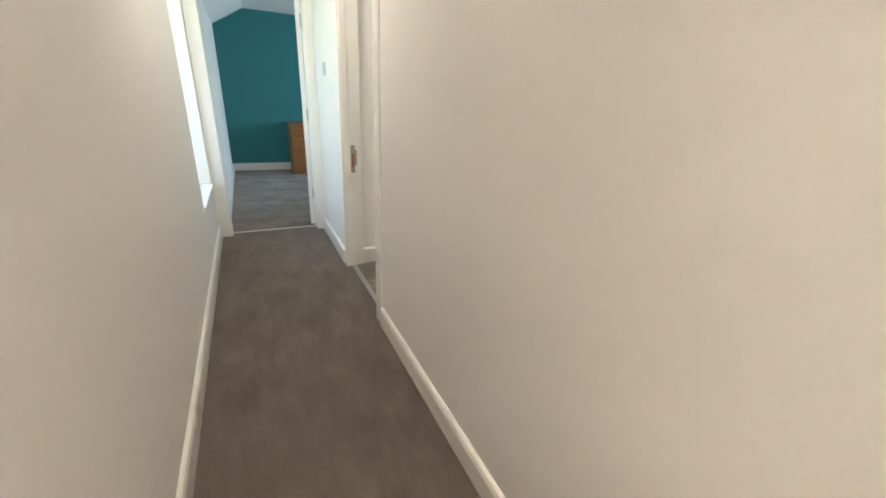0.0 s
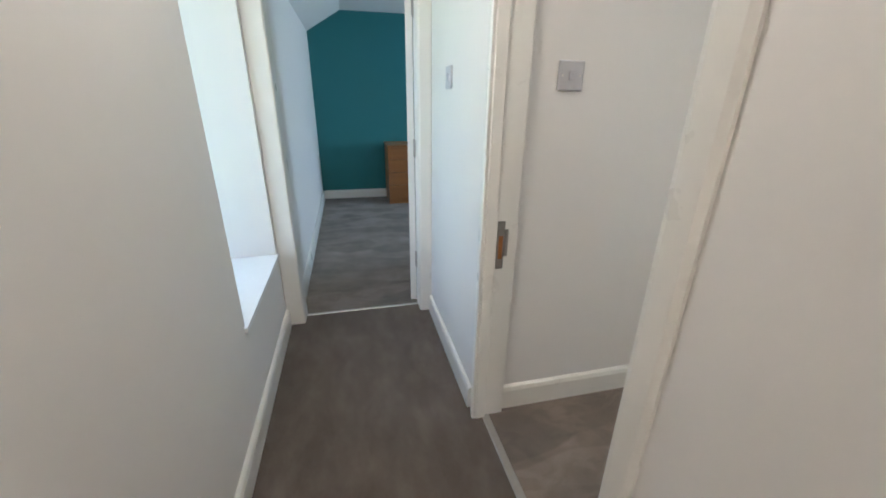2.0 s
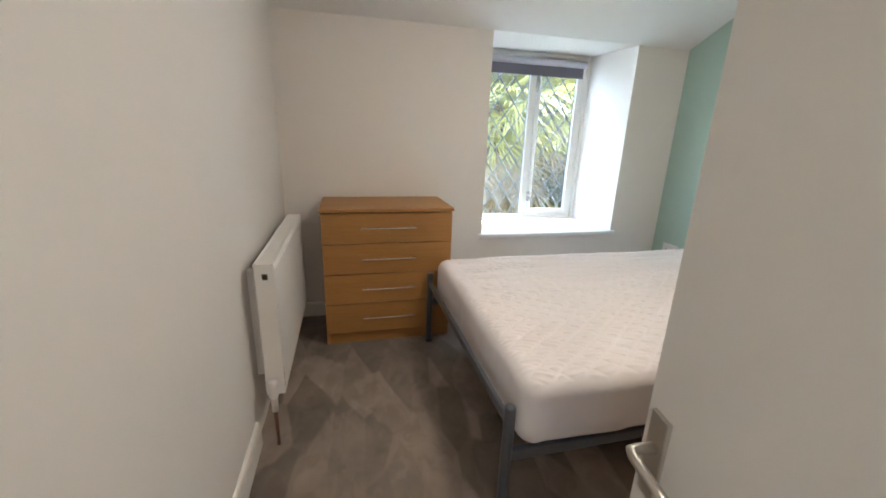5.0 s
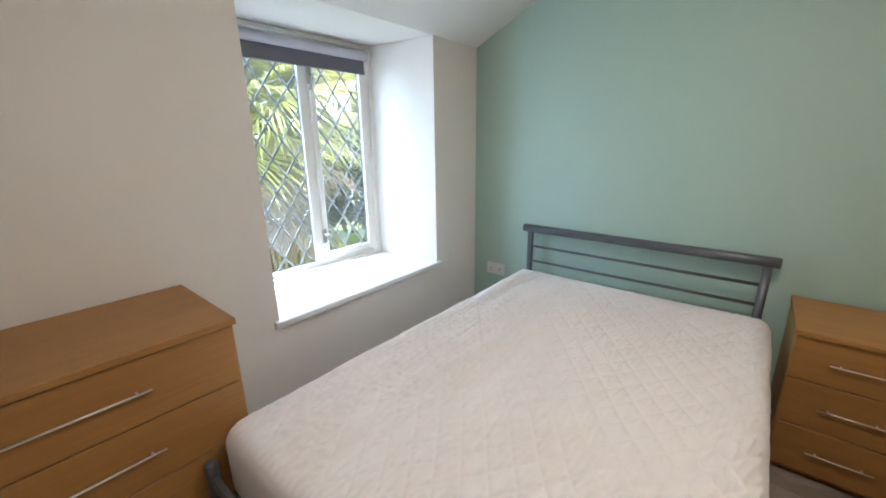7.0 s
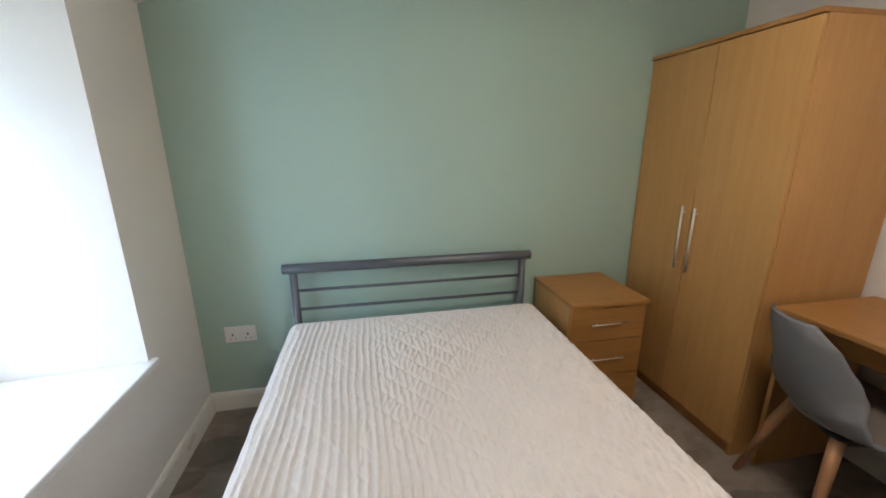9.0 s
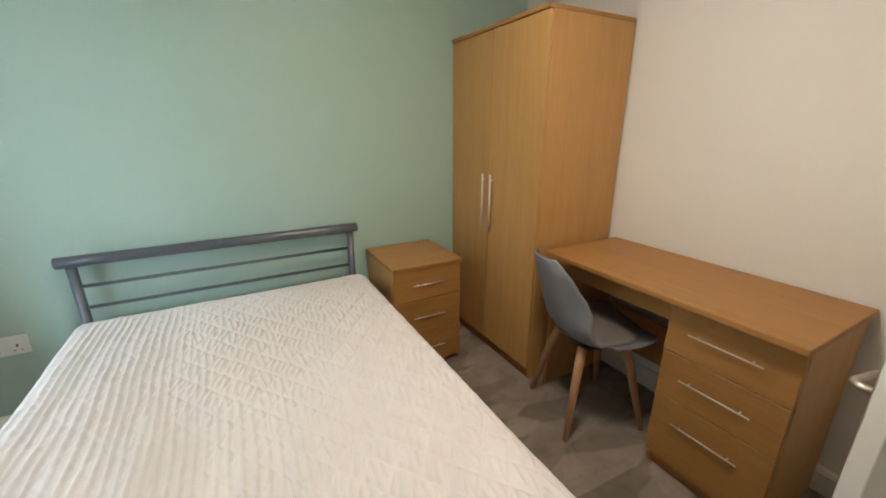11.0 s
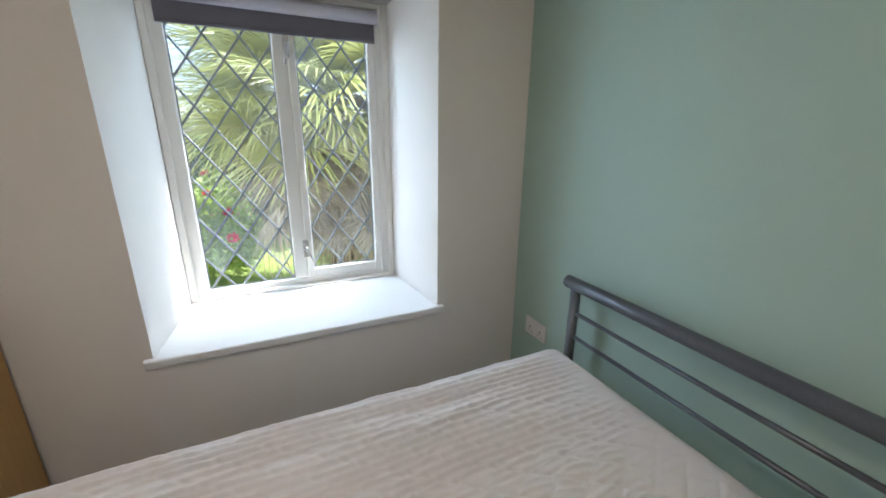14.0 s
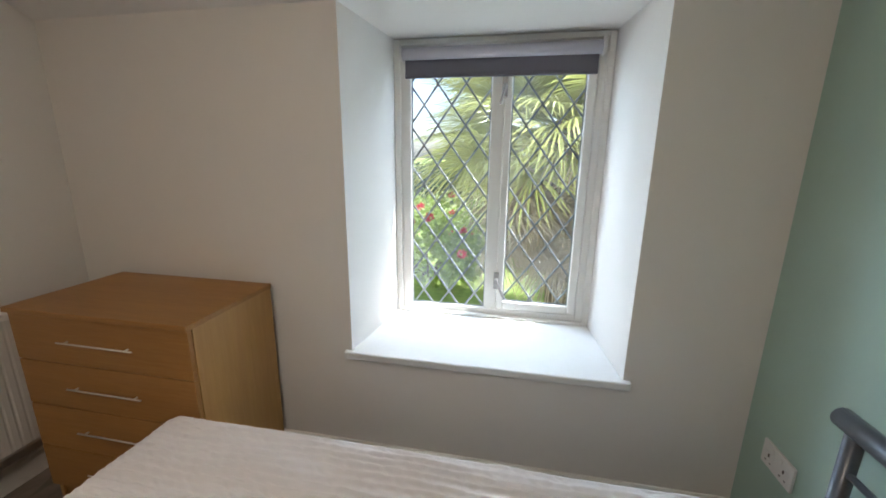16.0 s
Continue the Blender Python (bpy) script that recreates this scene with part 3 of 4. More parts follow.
def leaded_light(y0, y1, z0, z1, cy, cz, a, b, x, parent):
    rnd = random.Random(7)
    bars = bmesh.new()
    for s in (1, -1):
        for k in range(-14, 15):
            # line: (y - cy) / a + s * (z - cz) / b = 2k + 1
            c = 2 * k + 1
            ts = []
            for yy in (y0, y1):
                zz = cz + s * b * (c - (yy - cy) / a)
                if z0 <= zz <= z1:
                    ts.append((yy, zz))
            for zz in (z0, z1):
                yy = cy + a * (c - s * (zz - cz) / b)
                if y0 < yy < y1:
                    ts.append((yy, zz))
            if len(ts) < 2:
                continue
            p, q = Vector((x, *ts[0])), Vector((x, *ts[1]))
            if (q - p).length < 0.015:
                continue
            d = (q - p).normalized()
            w = d.cross(Vector((1, 0, 0))) * 0.0045
            off = 0.0006 * s
            vs = []
            for e in (p, q):
                vs.append([bars.verts.new(e + w * f + Vector((g + off, 0, 0))) for f, g in ((-1, -0.002), (-0.5, -0.0042), (0.5, -0.0042), (1, -0.002), (1, 0.0045), (-1, 0.0045))])
            for i in range(6):
                j = (i + 1) % 6
                bars.faces.new((vs[0][i], vs[0][j], vs[1][j], vs[1][i]))
            bars.faces.new(vs[0][::-1])
            bars.faces.new(vs[1])
    bmesh.ops.recalc_face_normals(bars, faces=bars.faces)
    fpart("lead_lattice", bars, LEAD, parent, OW, "dull grey lead cames")
    for i in range(-9, 10):
        for j in range(-9, 10):
            if (i + j) % 2:
                continue
            yc, zc = cy + i * a, cz + j * b
            poly = clip([(yc + a, zc), (yc, zc + b), (yc - a, zc), (yc, zc - b)], y0, y1, z0, z1)
            if len(poly) < 3:
                continue
            area = abs(sum(p[0] * q[1] - q[0] * p[1] for p, q in zip(poly, poly[1:] + poly[:1]))) / 2
            if area < 2e-4:
                continue
            ty, tz = rnd.uniform(-0.012, 0.012), rnd.uniform(-0.012, 0.012)
            bm = bmesh.new()
            rings = [[bm.verts.new((x + o + ty * (p[0] - yc) + tz * (p[1] - zc), p[0], p[1])) for p in poly] for o in (0.0, 0.0025)]
            n = len(poly)
            bm.faces.new(rings[0])
            bm.faces.new(rings[1][::-1])
            for m in range(n):
                bm.faces.new((rings[0][m], rings[1][m], rings[1][(m + 1) % n], rings[0][(m + 1) % n]))
            bmesh.ops.recalc_face_normals(bm, faces=bm.faces)
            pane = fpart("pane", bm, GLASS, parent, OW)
            pane.visible_shadow = False


leaded_light(1.024, 1.414, 0.606, 1.855, 1.285, 1.630, 0.0693, 0.0955, 3.6835, win)
leaded_light(0.602, 0.927, 0.652, 1.812, 0.718, 1.627, 0.0693, 0.0955, 3.6765, casement)


def glazing_line(y0, y1, z0, z1, x, parent):
    """Dark putty line round the glass."""
    for a in ((y0, y0 + 0.005, z0, z1), (y1 - 0.005, y1, z0, z1), (y0 + 0.005, y1 - 0.005, z0, z0 + 0.005), (y0 + 0.005, y1 - 0.005, z1 - 0.005, z1)):
        fpart("putty_line", box(x - 0.0065, x - 0.001, *a), LEAD, parent, OW, "dark weathered putty line")


glazing_line(1.024, 1.414, 0.606, 1.855, 3.681, win)
glazing_line(0.602, 0.927, 0.652, 1.812, 3.674, casement)

for z0, lean in ((1.695, 0.25), (0.765, -0.35)):
    st = fpart("window_catch", box(3.632, 3.6465, 0.949, 0.976, z0 - 0.042, z0 + 0.046, 0.003), STEEL_DARK, win, OW, "tarnished metal casement catch")
    fpart("catch_lever", tube([(3.636, 0.962, z0 + 0.012), (3.614, 0.960, z0 + 0.006), (3.610, 0.958 + lean * 0.04, z0 - 0.03), (3.616, 0.956 + lean * 0.09, z0 - 0.075)], 0.006, 8, [0.009, 0.008, 0.006, 0.007]), STEEL_DARK, st, OW, smooth=True)

# roller blind, almost fully up
blind = thing("roller_blind", pose(3.62, 1.0, 1.88), "grey roller blind pulled almost fully up", "blind")
OB = (3.62, 1.0, 1.88)
fpart("roll", tube([(3.615, 0.560, 1.846), (3.615, 1.440, 1.846)], 0.027, 20), BLIND_RAIL, blind, OB, "rolled pale grey fabric", smooth=True)
bm = bmesh.new()
add_box(bm, 3.634, 3.637, 0.566, 1.434, 1.752, 1.842)
fpart("fabric", bm, BLIND, blind, OB, "dark grey hanging blind fabric")
fpart("bottom_bar", box(3.626, 3.640, 0.566, 1.434, 1.742, 1.757, 0.004, 2), BLIND, blind, OB)
for yb in (0.548, 1.440):
    fpart("bracket", box(3.590, 3.656, yb, yb + 0.012, 1.816, 1.880, 0.003), PLASTIC_WHITE, blind, OB, "white plastic bracket")
bm = bmesh.new()
for k in range(34):
    c = Vector((3.600, 0.545, 1.80 - k * 0.0125))
    bmesh.ops.create_icosphere(bm, subdivisions=1, radius=0.0028, matrix=Matrix.Translation(c))
add_tube(bm, [(3.600, 0.545, 1.82), (3.600, 0.545, 1.38)], 0.0008, 5)
fpart("bead_chain", bm, PLASTIC_WHITE, blind, OB, "white bead pull chain")

# corridor window, in its recess
win2 = thing("window_2", pose(-1.15, 3.385, 0.45), "white framed corridor window in a deep recess", "window", kind="structure")
O3 = (-1.15, 3.385, 0.45)
bm = bmesh.new()
for a in ((3.07, 3.11, 0.452, 1.95), (3.66, 3.70, 0.452, 1.95), (3.11, 3.66, 1.90, 1.95), (3.11, 3.66, 0.452, 0.51), (3.375, 3.405, 0.51, 1.90)):
    add_box(bm, -1.19, -1.13, *a, 0.003)
fpart("window_frame", bm, FRAME_WHITE, win2, O3)
for a in ((3.11, 3.375), (3.405, 3.66)):
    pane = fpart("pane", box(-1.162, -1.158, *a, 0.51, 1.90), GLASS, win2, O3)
    pane.visible_shadow = False
bm = bmesh.new()
add_prism(bm, [(-0.700, 3.012), (-0.700, 3.735), (-0.714, 3.735), (-0.714, 3.718), (-1.13, 3.699), (-1.13, 3.071), (-0.714, 3.034), (-0.714, 3.012)], 0.431, 0.452)
bmesh.ops.recalc_face_normals(bm, faces=bm.faces)
fpart("window_sill", bm, SILL_PAINT, win2, O3, "white painted window board")
# far room window: unseen, assumed as the source of its daylight
win3 = thing("window_3", pose(3.5, 5.3, 0.5), "unseen white framed window assumed for the far room's daylight", "window", kind="structure")
O4 = (3.5, 5.3, 0.5)
bm = bmesh.new()
for a in ((4.6, 4.66, 0.5, 1.9), (5.94, 6.0, 0.5, 1.9), (4.66, 5.94, 1.84, 1.9), (4.66, 5.94, 0.5, 0.56), (5.27, 5.33, 0.56, 1.84)):
    add_box(bm, 3.50, 3.56, *a, 0.003)
fpart("window_frame", bm, FRAME_WHITE, win3, O4)
for a in ((4.66, 5.27), (5.33, 5.94)):
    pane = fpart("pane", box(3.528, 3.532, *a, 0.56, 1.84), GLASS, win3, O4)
    pane.visible_shadow = False


# ---------- oak furniture ----------
def bar_handle(parent, x0, x1, y, z, upright_=False):
    """A slim bow handle standing off the face at local y (front is -y)."""
    if upright_:
        h = part("handle", tube([(x0, y - 0.019, z), (x0, y - 0.019, z + x1)], 0.0055, 10), CHROME, parent, "slim satin metal bar handle", smooth=True)
        for zz in (z + 0.03, z + x1 - 0.03):
            part("post", tube([(x0, y, zz), (x0, y - 0.016, zz)], 0.003, 8), CHROME, h)
        return h
    h = part("handle", tube([(x0, y - 0.015, z), (x1, y - 0.015, z)], 0.0030, 10), CHROME, parent, "slim satin metal bar handle", smooth=True)
    for xx in (x0 + 0.03, x1 - 0.03):
        part("post", tube([(xx, y, z), (xx, y - 0.013, z)], 0.003, 8), CHROME, h)
    return h


def drawer_unit(name, m, w, d, h, edges, handle, mat_front, mat_side, label, category, plinth, top=0.02, over=0.012, hz=0.0, top_over=True):
    """A carcass with drawers; local x is the width, the front looks to -y, the back is at y = 0. edges: heights of drawer joints, top down."""
    t = thing(name, m, label, category)
    c = 0.018
    bm = bmesh.new()
    add_box(bm, -w / 2, -w / 2 + c, -d + 0.02, 0, 0, h - top, 0.001)
    add_box(bm, w / 2 - c, w / 2, -d + 0.02, 0, 0, h - top, 0.001)
    add_box(bm, -w / 2 + c, w / 2 - c, -0.008, -0.003, 0.01, h - top)
    add_box(bm, -w / 2 + c, w / 2 - c, -d + 0.022, -0.01, plinth, plinth + c)
    part("carcass", bm, mat_side, t)
    part("plinth", box(-w / 2 + c, w / 2 - c, -d + 0.028, -d + 0.046, 0.001, plinth), mat_front, t)
    if top:
        part("top", box(-w / 2 - (0.006 if top_over else 0), w / 2 + (0.006 if top_over else 0), -d - over, 0, h - top, h, 0.003, 2), mat_front, t)
    for a, b in zip(edges, edges[1:]):
        dr = part("drawer", box(-w / 2 + 0.002, w / 2 - 0.002, -d, -d + 0.018, b + 0.0022, a - 0.0022, 0.0015), mat_front, t)
        bar_handle(dr, -handle / 2, handle / 2, -d, (a + b) / 2 + hz)
    return t


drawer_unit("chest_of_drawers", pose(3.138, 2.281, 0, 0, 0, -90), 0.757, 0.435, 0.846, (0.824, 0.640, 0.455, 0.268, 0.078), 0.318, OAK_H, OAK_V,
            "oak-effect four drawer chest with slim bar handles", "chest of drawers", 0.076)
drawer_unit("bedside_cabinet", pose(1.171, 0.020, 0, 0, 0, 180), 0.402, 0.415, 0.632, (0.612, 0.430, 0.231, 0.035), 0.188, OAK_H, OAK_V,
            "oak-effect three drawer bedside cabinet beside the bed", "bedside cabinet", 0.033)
drawer_unit("chest_of_drawers", pose(0.515, 6.72, 0, 0, 0, 0), 0.76, 0.42, 0.70, (0.68, 0.535, 0.385, 0.235, 0.07), 0.30, PINE_ORANGE, PINE_ORANGE,
            "orange-brown wooden drawer chest against the teal wall", "chest of drawers", 0.068)

# wardrobe
wd = thing("wardrobe", pose(0.250, 0.406, 0, 0, 0, 90), "tall oak-effect double wardrobe with bar handles", "wardrobe")
W, D, H = 0.80, 0.525, 1.80
bm = bmesh.new()
add_box(bm, -W / 2, -W / 2 + 0.018, -D + 0.02, 0, 0, H - 0.018, 0.001)
add_box(bm, W / 2 - 0.018, W / 2, -D + 0.02, 0, 0, H - 0.018, 0.001)
add_box(bm, -W / 2 + 0.018, W / 2 - 0.018, -0.008, -0.003, 0.01, H - 0.018)
add_box(bm, -W / 2 + 0.018, W / 2 - 0.018, -D + 0.022, -0.01, 0.07, 0.088)
part("carcass", bm, OAK_V, wd)
part("top", box(-W / 2 - 0.002, W / 2 + 0.002, -D - 0.008, 0, H - 0.018, H, 0.002), OAK_H, wd)
part("plinth", box(-W / 2 + 0.018, W / 2 - 0.018, -D + 0.026, -D + 0.044, 0.001, 0.070), OAK_H, wd)
for s in (-1, 1):
    dr = part("wardrobe_door", box(min(s * 0.0018, s * (W / 2 - 0.002)), max(s * 0.0018, s * (W / 2 - 0.002)), -D, -D + 0.018, 0.072, H - 0.021, 0.0015), OAK_V, wd)
    bar_handle(dr, s * 0.036, 0.315, -D, 0.758, True)

# desk: top, side panel, apron, modesty panel and a pedestal of drawers
desk = thing("desk", pose(0.242, 1.345, 0, 0, 0, 90), "oak-effect desk with a three drawer pedestal", "desk")
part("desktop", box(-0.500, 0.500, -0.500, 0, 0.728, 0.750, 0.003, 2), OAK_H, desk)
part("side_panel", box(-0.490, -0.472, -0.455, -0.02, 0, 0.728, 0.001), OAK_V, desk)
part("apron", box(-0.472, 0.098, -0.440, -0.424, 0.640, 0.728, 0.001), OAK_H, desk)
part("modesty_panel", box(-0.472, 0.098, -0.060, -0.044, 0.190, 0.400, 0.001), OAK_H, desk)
bm = bmesh.new()
add_box(bm, 0.098, 0.116, -0.430, -0.02, 0, 0.728, 0.001)
add_box(bm, 0.472, 0.490, -0.430, -0.02, 0, 0.728, 0.001)
add_box(bm, 0.116, 0.472, -0.03, -0.022, 0.01, 0.728)
part("pedestal", bm, OAK_V, desk)
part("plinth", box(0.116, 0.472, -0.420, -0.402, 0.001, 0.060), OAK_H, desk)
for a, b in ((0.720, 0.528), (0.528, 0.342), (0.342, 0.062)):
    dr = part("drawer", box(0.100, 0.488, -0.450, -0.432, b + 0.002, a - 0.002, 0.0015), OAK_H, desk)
    bar_handle(dr, 0.182, 0.404, -0.450, {0.720: 0.626, 0.528: 0.440, 0.342: 0.252}[a])

# ---------- bed ----------
bed = thing("bed_frame", pose(2.065, 1.06, 0), "silver-grey tubular metal double bed frame", "bed")
OBED = (2.065, 1.06, 0)
BX0, BX1 = 1.465, 2.672
fpart("headboard_top_rail", tube([(1.440, 0.080, 0.786), (1.443, 0.080, 0.786), (1.6, 0.080, 0.786), (2.55, 0.080, 0.786), (2.713, 0.080, 0.786), (2.716, 0.080, 0.786)],
                                 0.025, 18, [0.021, 0.025, 0.025, 0.025, 0.025, 0.021]), SILVER_BED, bed, OBED, smooth=True)
for x in (BX0 + 0.02, BX1 - 0.005):
    fpart("headboard_post", tube([(x, 0.082, 0.002), (x, 0.082, 0.30), (x, 0.080, 0.765)], 0.019, 14), SILVER_BED, bed, OBED, smooth=True)
    fpart("foot_cap", tube([(x, 0.082, 0.0), (x, 0.082, 0.02)], 0.021, 14), BLACK, bed, OBED, "black plastic foot cap")
for z in (0.672, 0.573):
    fpart("headboard_rail", tube([(BX0 + 0.03, 0.082, z), (BX1 - 0.015, 0.082, z)], 0.0085, 12), SILVER_BED, bed, OBED, smooth=True)
for x in (1.452, 2.662):
    leg = fpart("foot_leg", tube([(x, 2.040, 0.002), (x, 2.040, 0.446), (x, 2.040, 0.452)], 0.0185, 16, [0.0185, 0.0185, 0.016]), SILVER_BED, bed, OBED, smooth=True)
    fpart("foot_cap", tube([(x, 2.040, 0.0), (x, 2.040, 0.018)], 0.0205, 14), BLACK, leg, OBED, "black plastic foot cap")
fpart("foot_rail", box(1.452, 2.662, 2.030, 2.050, 0.376, 0.410, 0.005, 2), SILVER_BED, bed, OBED)
for x in (1.455, 2.672):
    fpart("side_rail", box(x - 0.012, x + 0.012, 0.10, 2.04, 0.245, 0.285, 0.004, 2), SILVER_BED, bed, OBED)
for k in range(12):
    y = 0.22 + k * 0.155
    fpart("slat", box(1.467, 2.660, y - 0.032, y + 0.032, 0.268, 0.283, 0.003), BEECH, bed, OBED)


def ridge(a):
    """A wave with narrow crests and broad troughs."""
    return 2.0 * (0.5 + 0.5 * math.sin(a)) ** 2 - 0.75


def quilt(x, y):
    """Height of the quilting, puckers and pulled creases at a place of the mattress protector."""
    s = 0.094
    wob = 0.010 * noise.noise((x * 4, y * 4, 8.8))
    a, b = (x * 1.12 + y * 0.82 + wob) / s, (x * 1.12 - y * 0.82 - wob) / s
    seam = min(abs(a - round(a)), abs(b - round(b)))
    groove = math.exp(-(seam / 0.085) ** 2)
    dome = min(1.0, seam / 0.30)
    n = noise.noise((x * 1.6, y * 1.6, 3.1))
    n2 = noise.noise((x * 5.3, y * 1.1, 9.4))
    # where the cloth is pulled lengthwise into long creases
    gate = 0.5 + 0.5 * math.tanh(4.2 * (x - 0.12) + 1.6 * n + 0.6 * n2 + 0.5 * y + 4.0 * min(0.0, y + 0.55))
    ka, kb = math.floor(a) + 0.5, math.floor(b) + 0.5
    shift = noise.cell((ka, kb, 0.5))
    lean = 0.30 * (noise.cell((ka + 7, kb, 0.5)) - 0.5)
    ripple = x + lean * y + 0.006 * noise.noise((x * 13, y * 9, 5.5))
    patch = 0.35 + 0.65 * min(1.0, max(0.0, 0.55 + 1.5 * noise.noise((x * 3.1, y * 3.1, 6.1))))
    pucker = ridge(ripple * 6.283 / 0.0225 + 2.2 * shift) * (1 - groove) * patch
    run = x + 0.014 * n2 + 0.03 * noise.noise((x * 1.2, y * 1.3, 0.4)) + 0.006 * noise.noise((x * 14, y * 6.0, 2.4))
    fold = 0.35 + 0.65 * min(1.0, max(0.0, 0.5 + 1.7 * noise.noise((x * 20, y * 4.0, 4.4))))
    crease = ridge(run * 6.283 / 0.0265 + 0.8 * n) * fold
    # strain lines fanning out of one corner at the head
    dx, dy = x + 0.60, y + 0.86
    far = math.hypot(dx, dy)
    strain = math.sin(math.atan2(dy, dx) * 17 + 2.0 * noise.noise((x * 3, y * 3, 1.2))) * math.exp(-((far - 0.22) / 0.20) ** 2)
    fine = noise.noise((x * 46, y * 16, 1.7)) * 0.0012
    tuck = max(0.0, 1 - abs(noise.noise((x * 4 + y * 1.5, y * 2.6, 7.7))) * 9)
    quilted = 0.0048 * pucker - 0.0065 * groove + 0.0040 * dome + 0.0042 * strain
    pulled = 0.0085 * crease - 0.0022 * groove + 0.0016 * pucker
    calm = 0.35 + 0.65 * min(1.0, max(0.0, (y + 0.86) / 0.35))
    return (quilted * (1 - gate) + pulled * gate) * calm + fine + 0.0035 * tuck + 0.004 * n


def mattress_grid(bm, w, l, h, r, axis, sign, n1, n2):
    dims = (w / 2, l / 2, h / 2)
    a1, a2 = [k for k in range(3) if k != axis]
    rows = []
    for i in range(n1 + 1):
        row = []
        for j in range(n2 + 1):
            p = [0, 0, 0]
            p[axis] = sign * dims[axis]
            p[a1] = (2 * i / n1 - 1) * dims[a1]
            p[a2] = (2 * j / n2 - 1) * dims[a2]
            inner = [max(-(d - r), min(d - r, c)) for c, d in zip(p, dims)]
            v = Vector(p) - Vector(inner)
            v.normalize()
            q = Vector(inner) + v * r
            up = max(0.0, v.z)
            amp = quilt(q.x, q.y) * (0.08 + 0.92 * up ** 6) * (0.4 + 0.6 * min(1.0, max(0.0, (dims[1] - abs(q.y)) / 0.1)))
            side = 1 - up
            amp += side * (0.005 * noise.noise((q.x * 7, q.y * 7, q.z * 2.5)) + 0.0025 * noise.noise((q.x * 24, q.y * 24, q.z * 5)))
            q = q + v * amp
            q.z += 0.006 * noise.noise((q.x * 1.5, q.y * 1.5, 2.2)) * up
            row.append(bm.verts.new(q))
        rows.append(row)
    for i in range(n1):
        for j in range(n2):
            f = [rows[i][j], rows[i + 1][j], rows[i + 1][j + 1], rows[i][j + 1]]
            bm.faces.new(f if (sign > 0) == (axis != 1) else f[::-1])


mattress = thing("mattress", pose(2.064, 1.062, 0.282), "mattress in a creased white quilted protector on the bed frame", "mattress")
MD = (1.276, 1.875, 0.255, 0.062)
up_m = Matrix.Translation((0, 0, 0.1275))
bm = bmesh.new()
mattress_grid(bm, *MD, 2, 1, 440, 400)
bm.transform(up_m)
part("quilted_top", bm, LINEN, mattress, "creased white quilted cotton top", smooth=True)
bm = bmesh.new()
for ax, sg, n1, n2 in ((0, 1, 130, 22), (0, -1, 130, 22), (1, 1, 100, 22), (1, -1, 100, 22)):
    mattress_grid(bm, *MD, ax, sg, n1, n2)
bm.transform(up_m)
part("skirt", bm, LINEN, mattress, "plain stretched white fabric skirt", smooth=True)
bm = bmesh.new()
mattress_grid(bm, *MD, 2, -1, 10, 14)
bm.transform(up_m)
part("underside", bm, LINEN, mattress, smooth=True)

# ---------- chair at the desk ----------
chair = thing("tulip_chair", pose(0.668, 1.102, 0, 0, 0, -108), "grey moulded plastic chair with splayed beech legs", "chair")


def shell_point(u, v):
    prof = [(-0.215, 0.440), (-0.17, 0.452), (-0.08, 0.440), (0.03, 0.426), (0.12, 0.435), (0.185, 0.49), (0.218, 0.57), (0.245, 0.66), (0.270, 0.75), (0.288, 0.812)]
    wide = [0.150, 0.205, 0.226, 0.230, 0.222, 0.200, 0.182, 0.168, 0.146, 0.09]
    k = v * (len(prof) - 1)
    i = min(int(k), len(prof) - 2)
    f = k - i
    f = f * f * (3 - 2 * f) * 0.35 + f * 0.65
    y = prof[i][0] * (1 - f) + prof[i + 1][0] * f
    z = prof[i][1] * (1 - f) + prof[i + 1][1] * f
    w = wide[i] * (1 - f) + wide[i + 1] * f
    wing = math.exp(-((v - 0.52) / 0.2) ** 2)
    lift = abs(u) ** 2.5
    z += 0.065 * wing * lift + (0.015 * lift if v < 0.4 else 0)
    y -= (0.09 * lift) * max(0.0, min(1.0, (v - 0.45) / 0.2)) * (1.0 - 0.6 * max(0, v - 0.75) / 0.25)
    return Vector((u * w, y, z))


def thick_grid(fn, nu, nv, thick):
    bm = bmesh.new()
    pts = [[fn(2 * i / nu - 1, j / nv) for j in range(nv + 1)] for i in range(nu + 1)]
    nor = [[None] * (nv + 1) for _ in range(nu + 1)]
    for i in range(nu + 1):
        for j in range(nv + 1):
            du = pts[min(i + 1, nu)][j] - pts[max(i - 1, 0)][j]
            dv = pts[i][min(j + 1, nv)] - pts[i][max(j - 1, 0)]
            nor[i][j] = du.cross(dv).normalized()
    lay = [[[bm.verts.new(pts[i][j] + nor[i][j] * t) for j in range(nv + 1)] for i in range(nu + 1)] for t in (-thick / 2, thick / 2)]
    for s in (0, 1):
        for i in range(nu):
            for j in range(nv):
                bm.faces.new((lay[s][i][j], lay[s][i + 1][j], lay[s][i + 1][j + 1], lay[s][i][j + 1]))
    for i in range(nu):
        for j in (0, nv):
            bm.faces.new((lay[0][i][j], lay[0][i + 1][j], lay[1][i + 1][j], lay[1][i][j]))
    for j in range(nv):
        for i in (0, nu):
            bm.faces.new((lay[0][i][j], lay[0][i][j + 1], lay[1][i][j + 1], lay[1][i][j]))
    bmesh.ops.recalc_face_normals(bm, faces=bm.faces)
    return bm


part("shell", thick_grid(shell_point, 28, 44, 0.007), GREY_PLASTIC, chair, smooth=True)


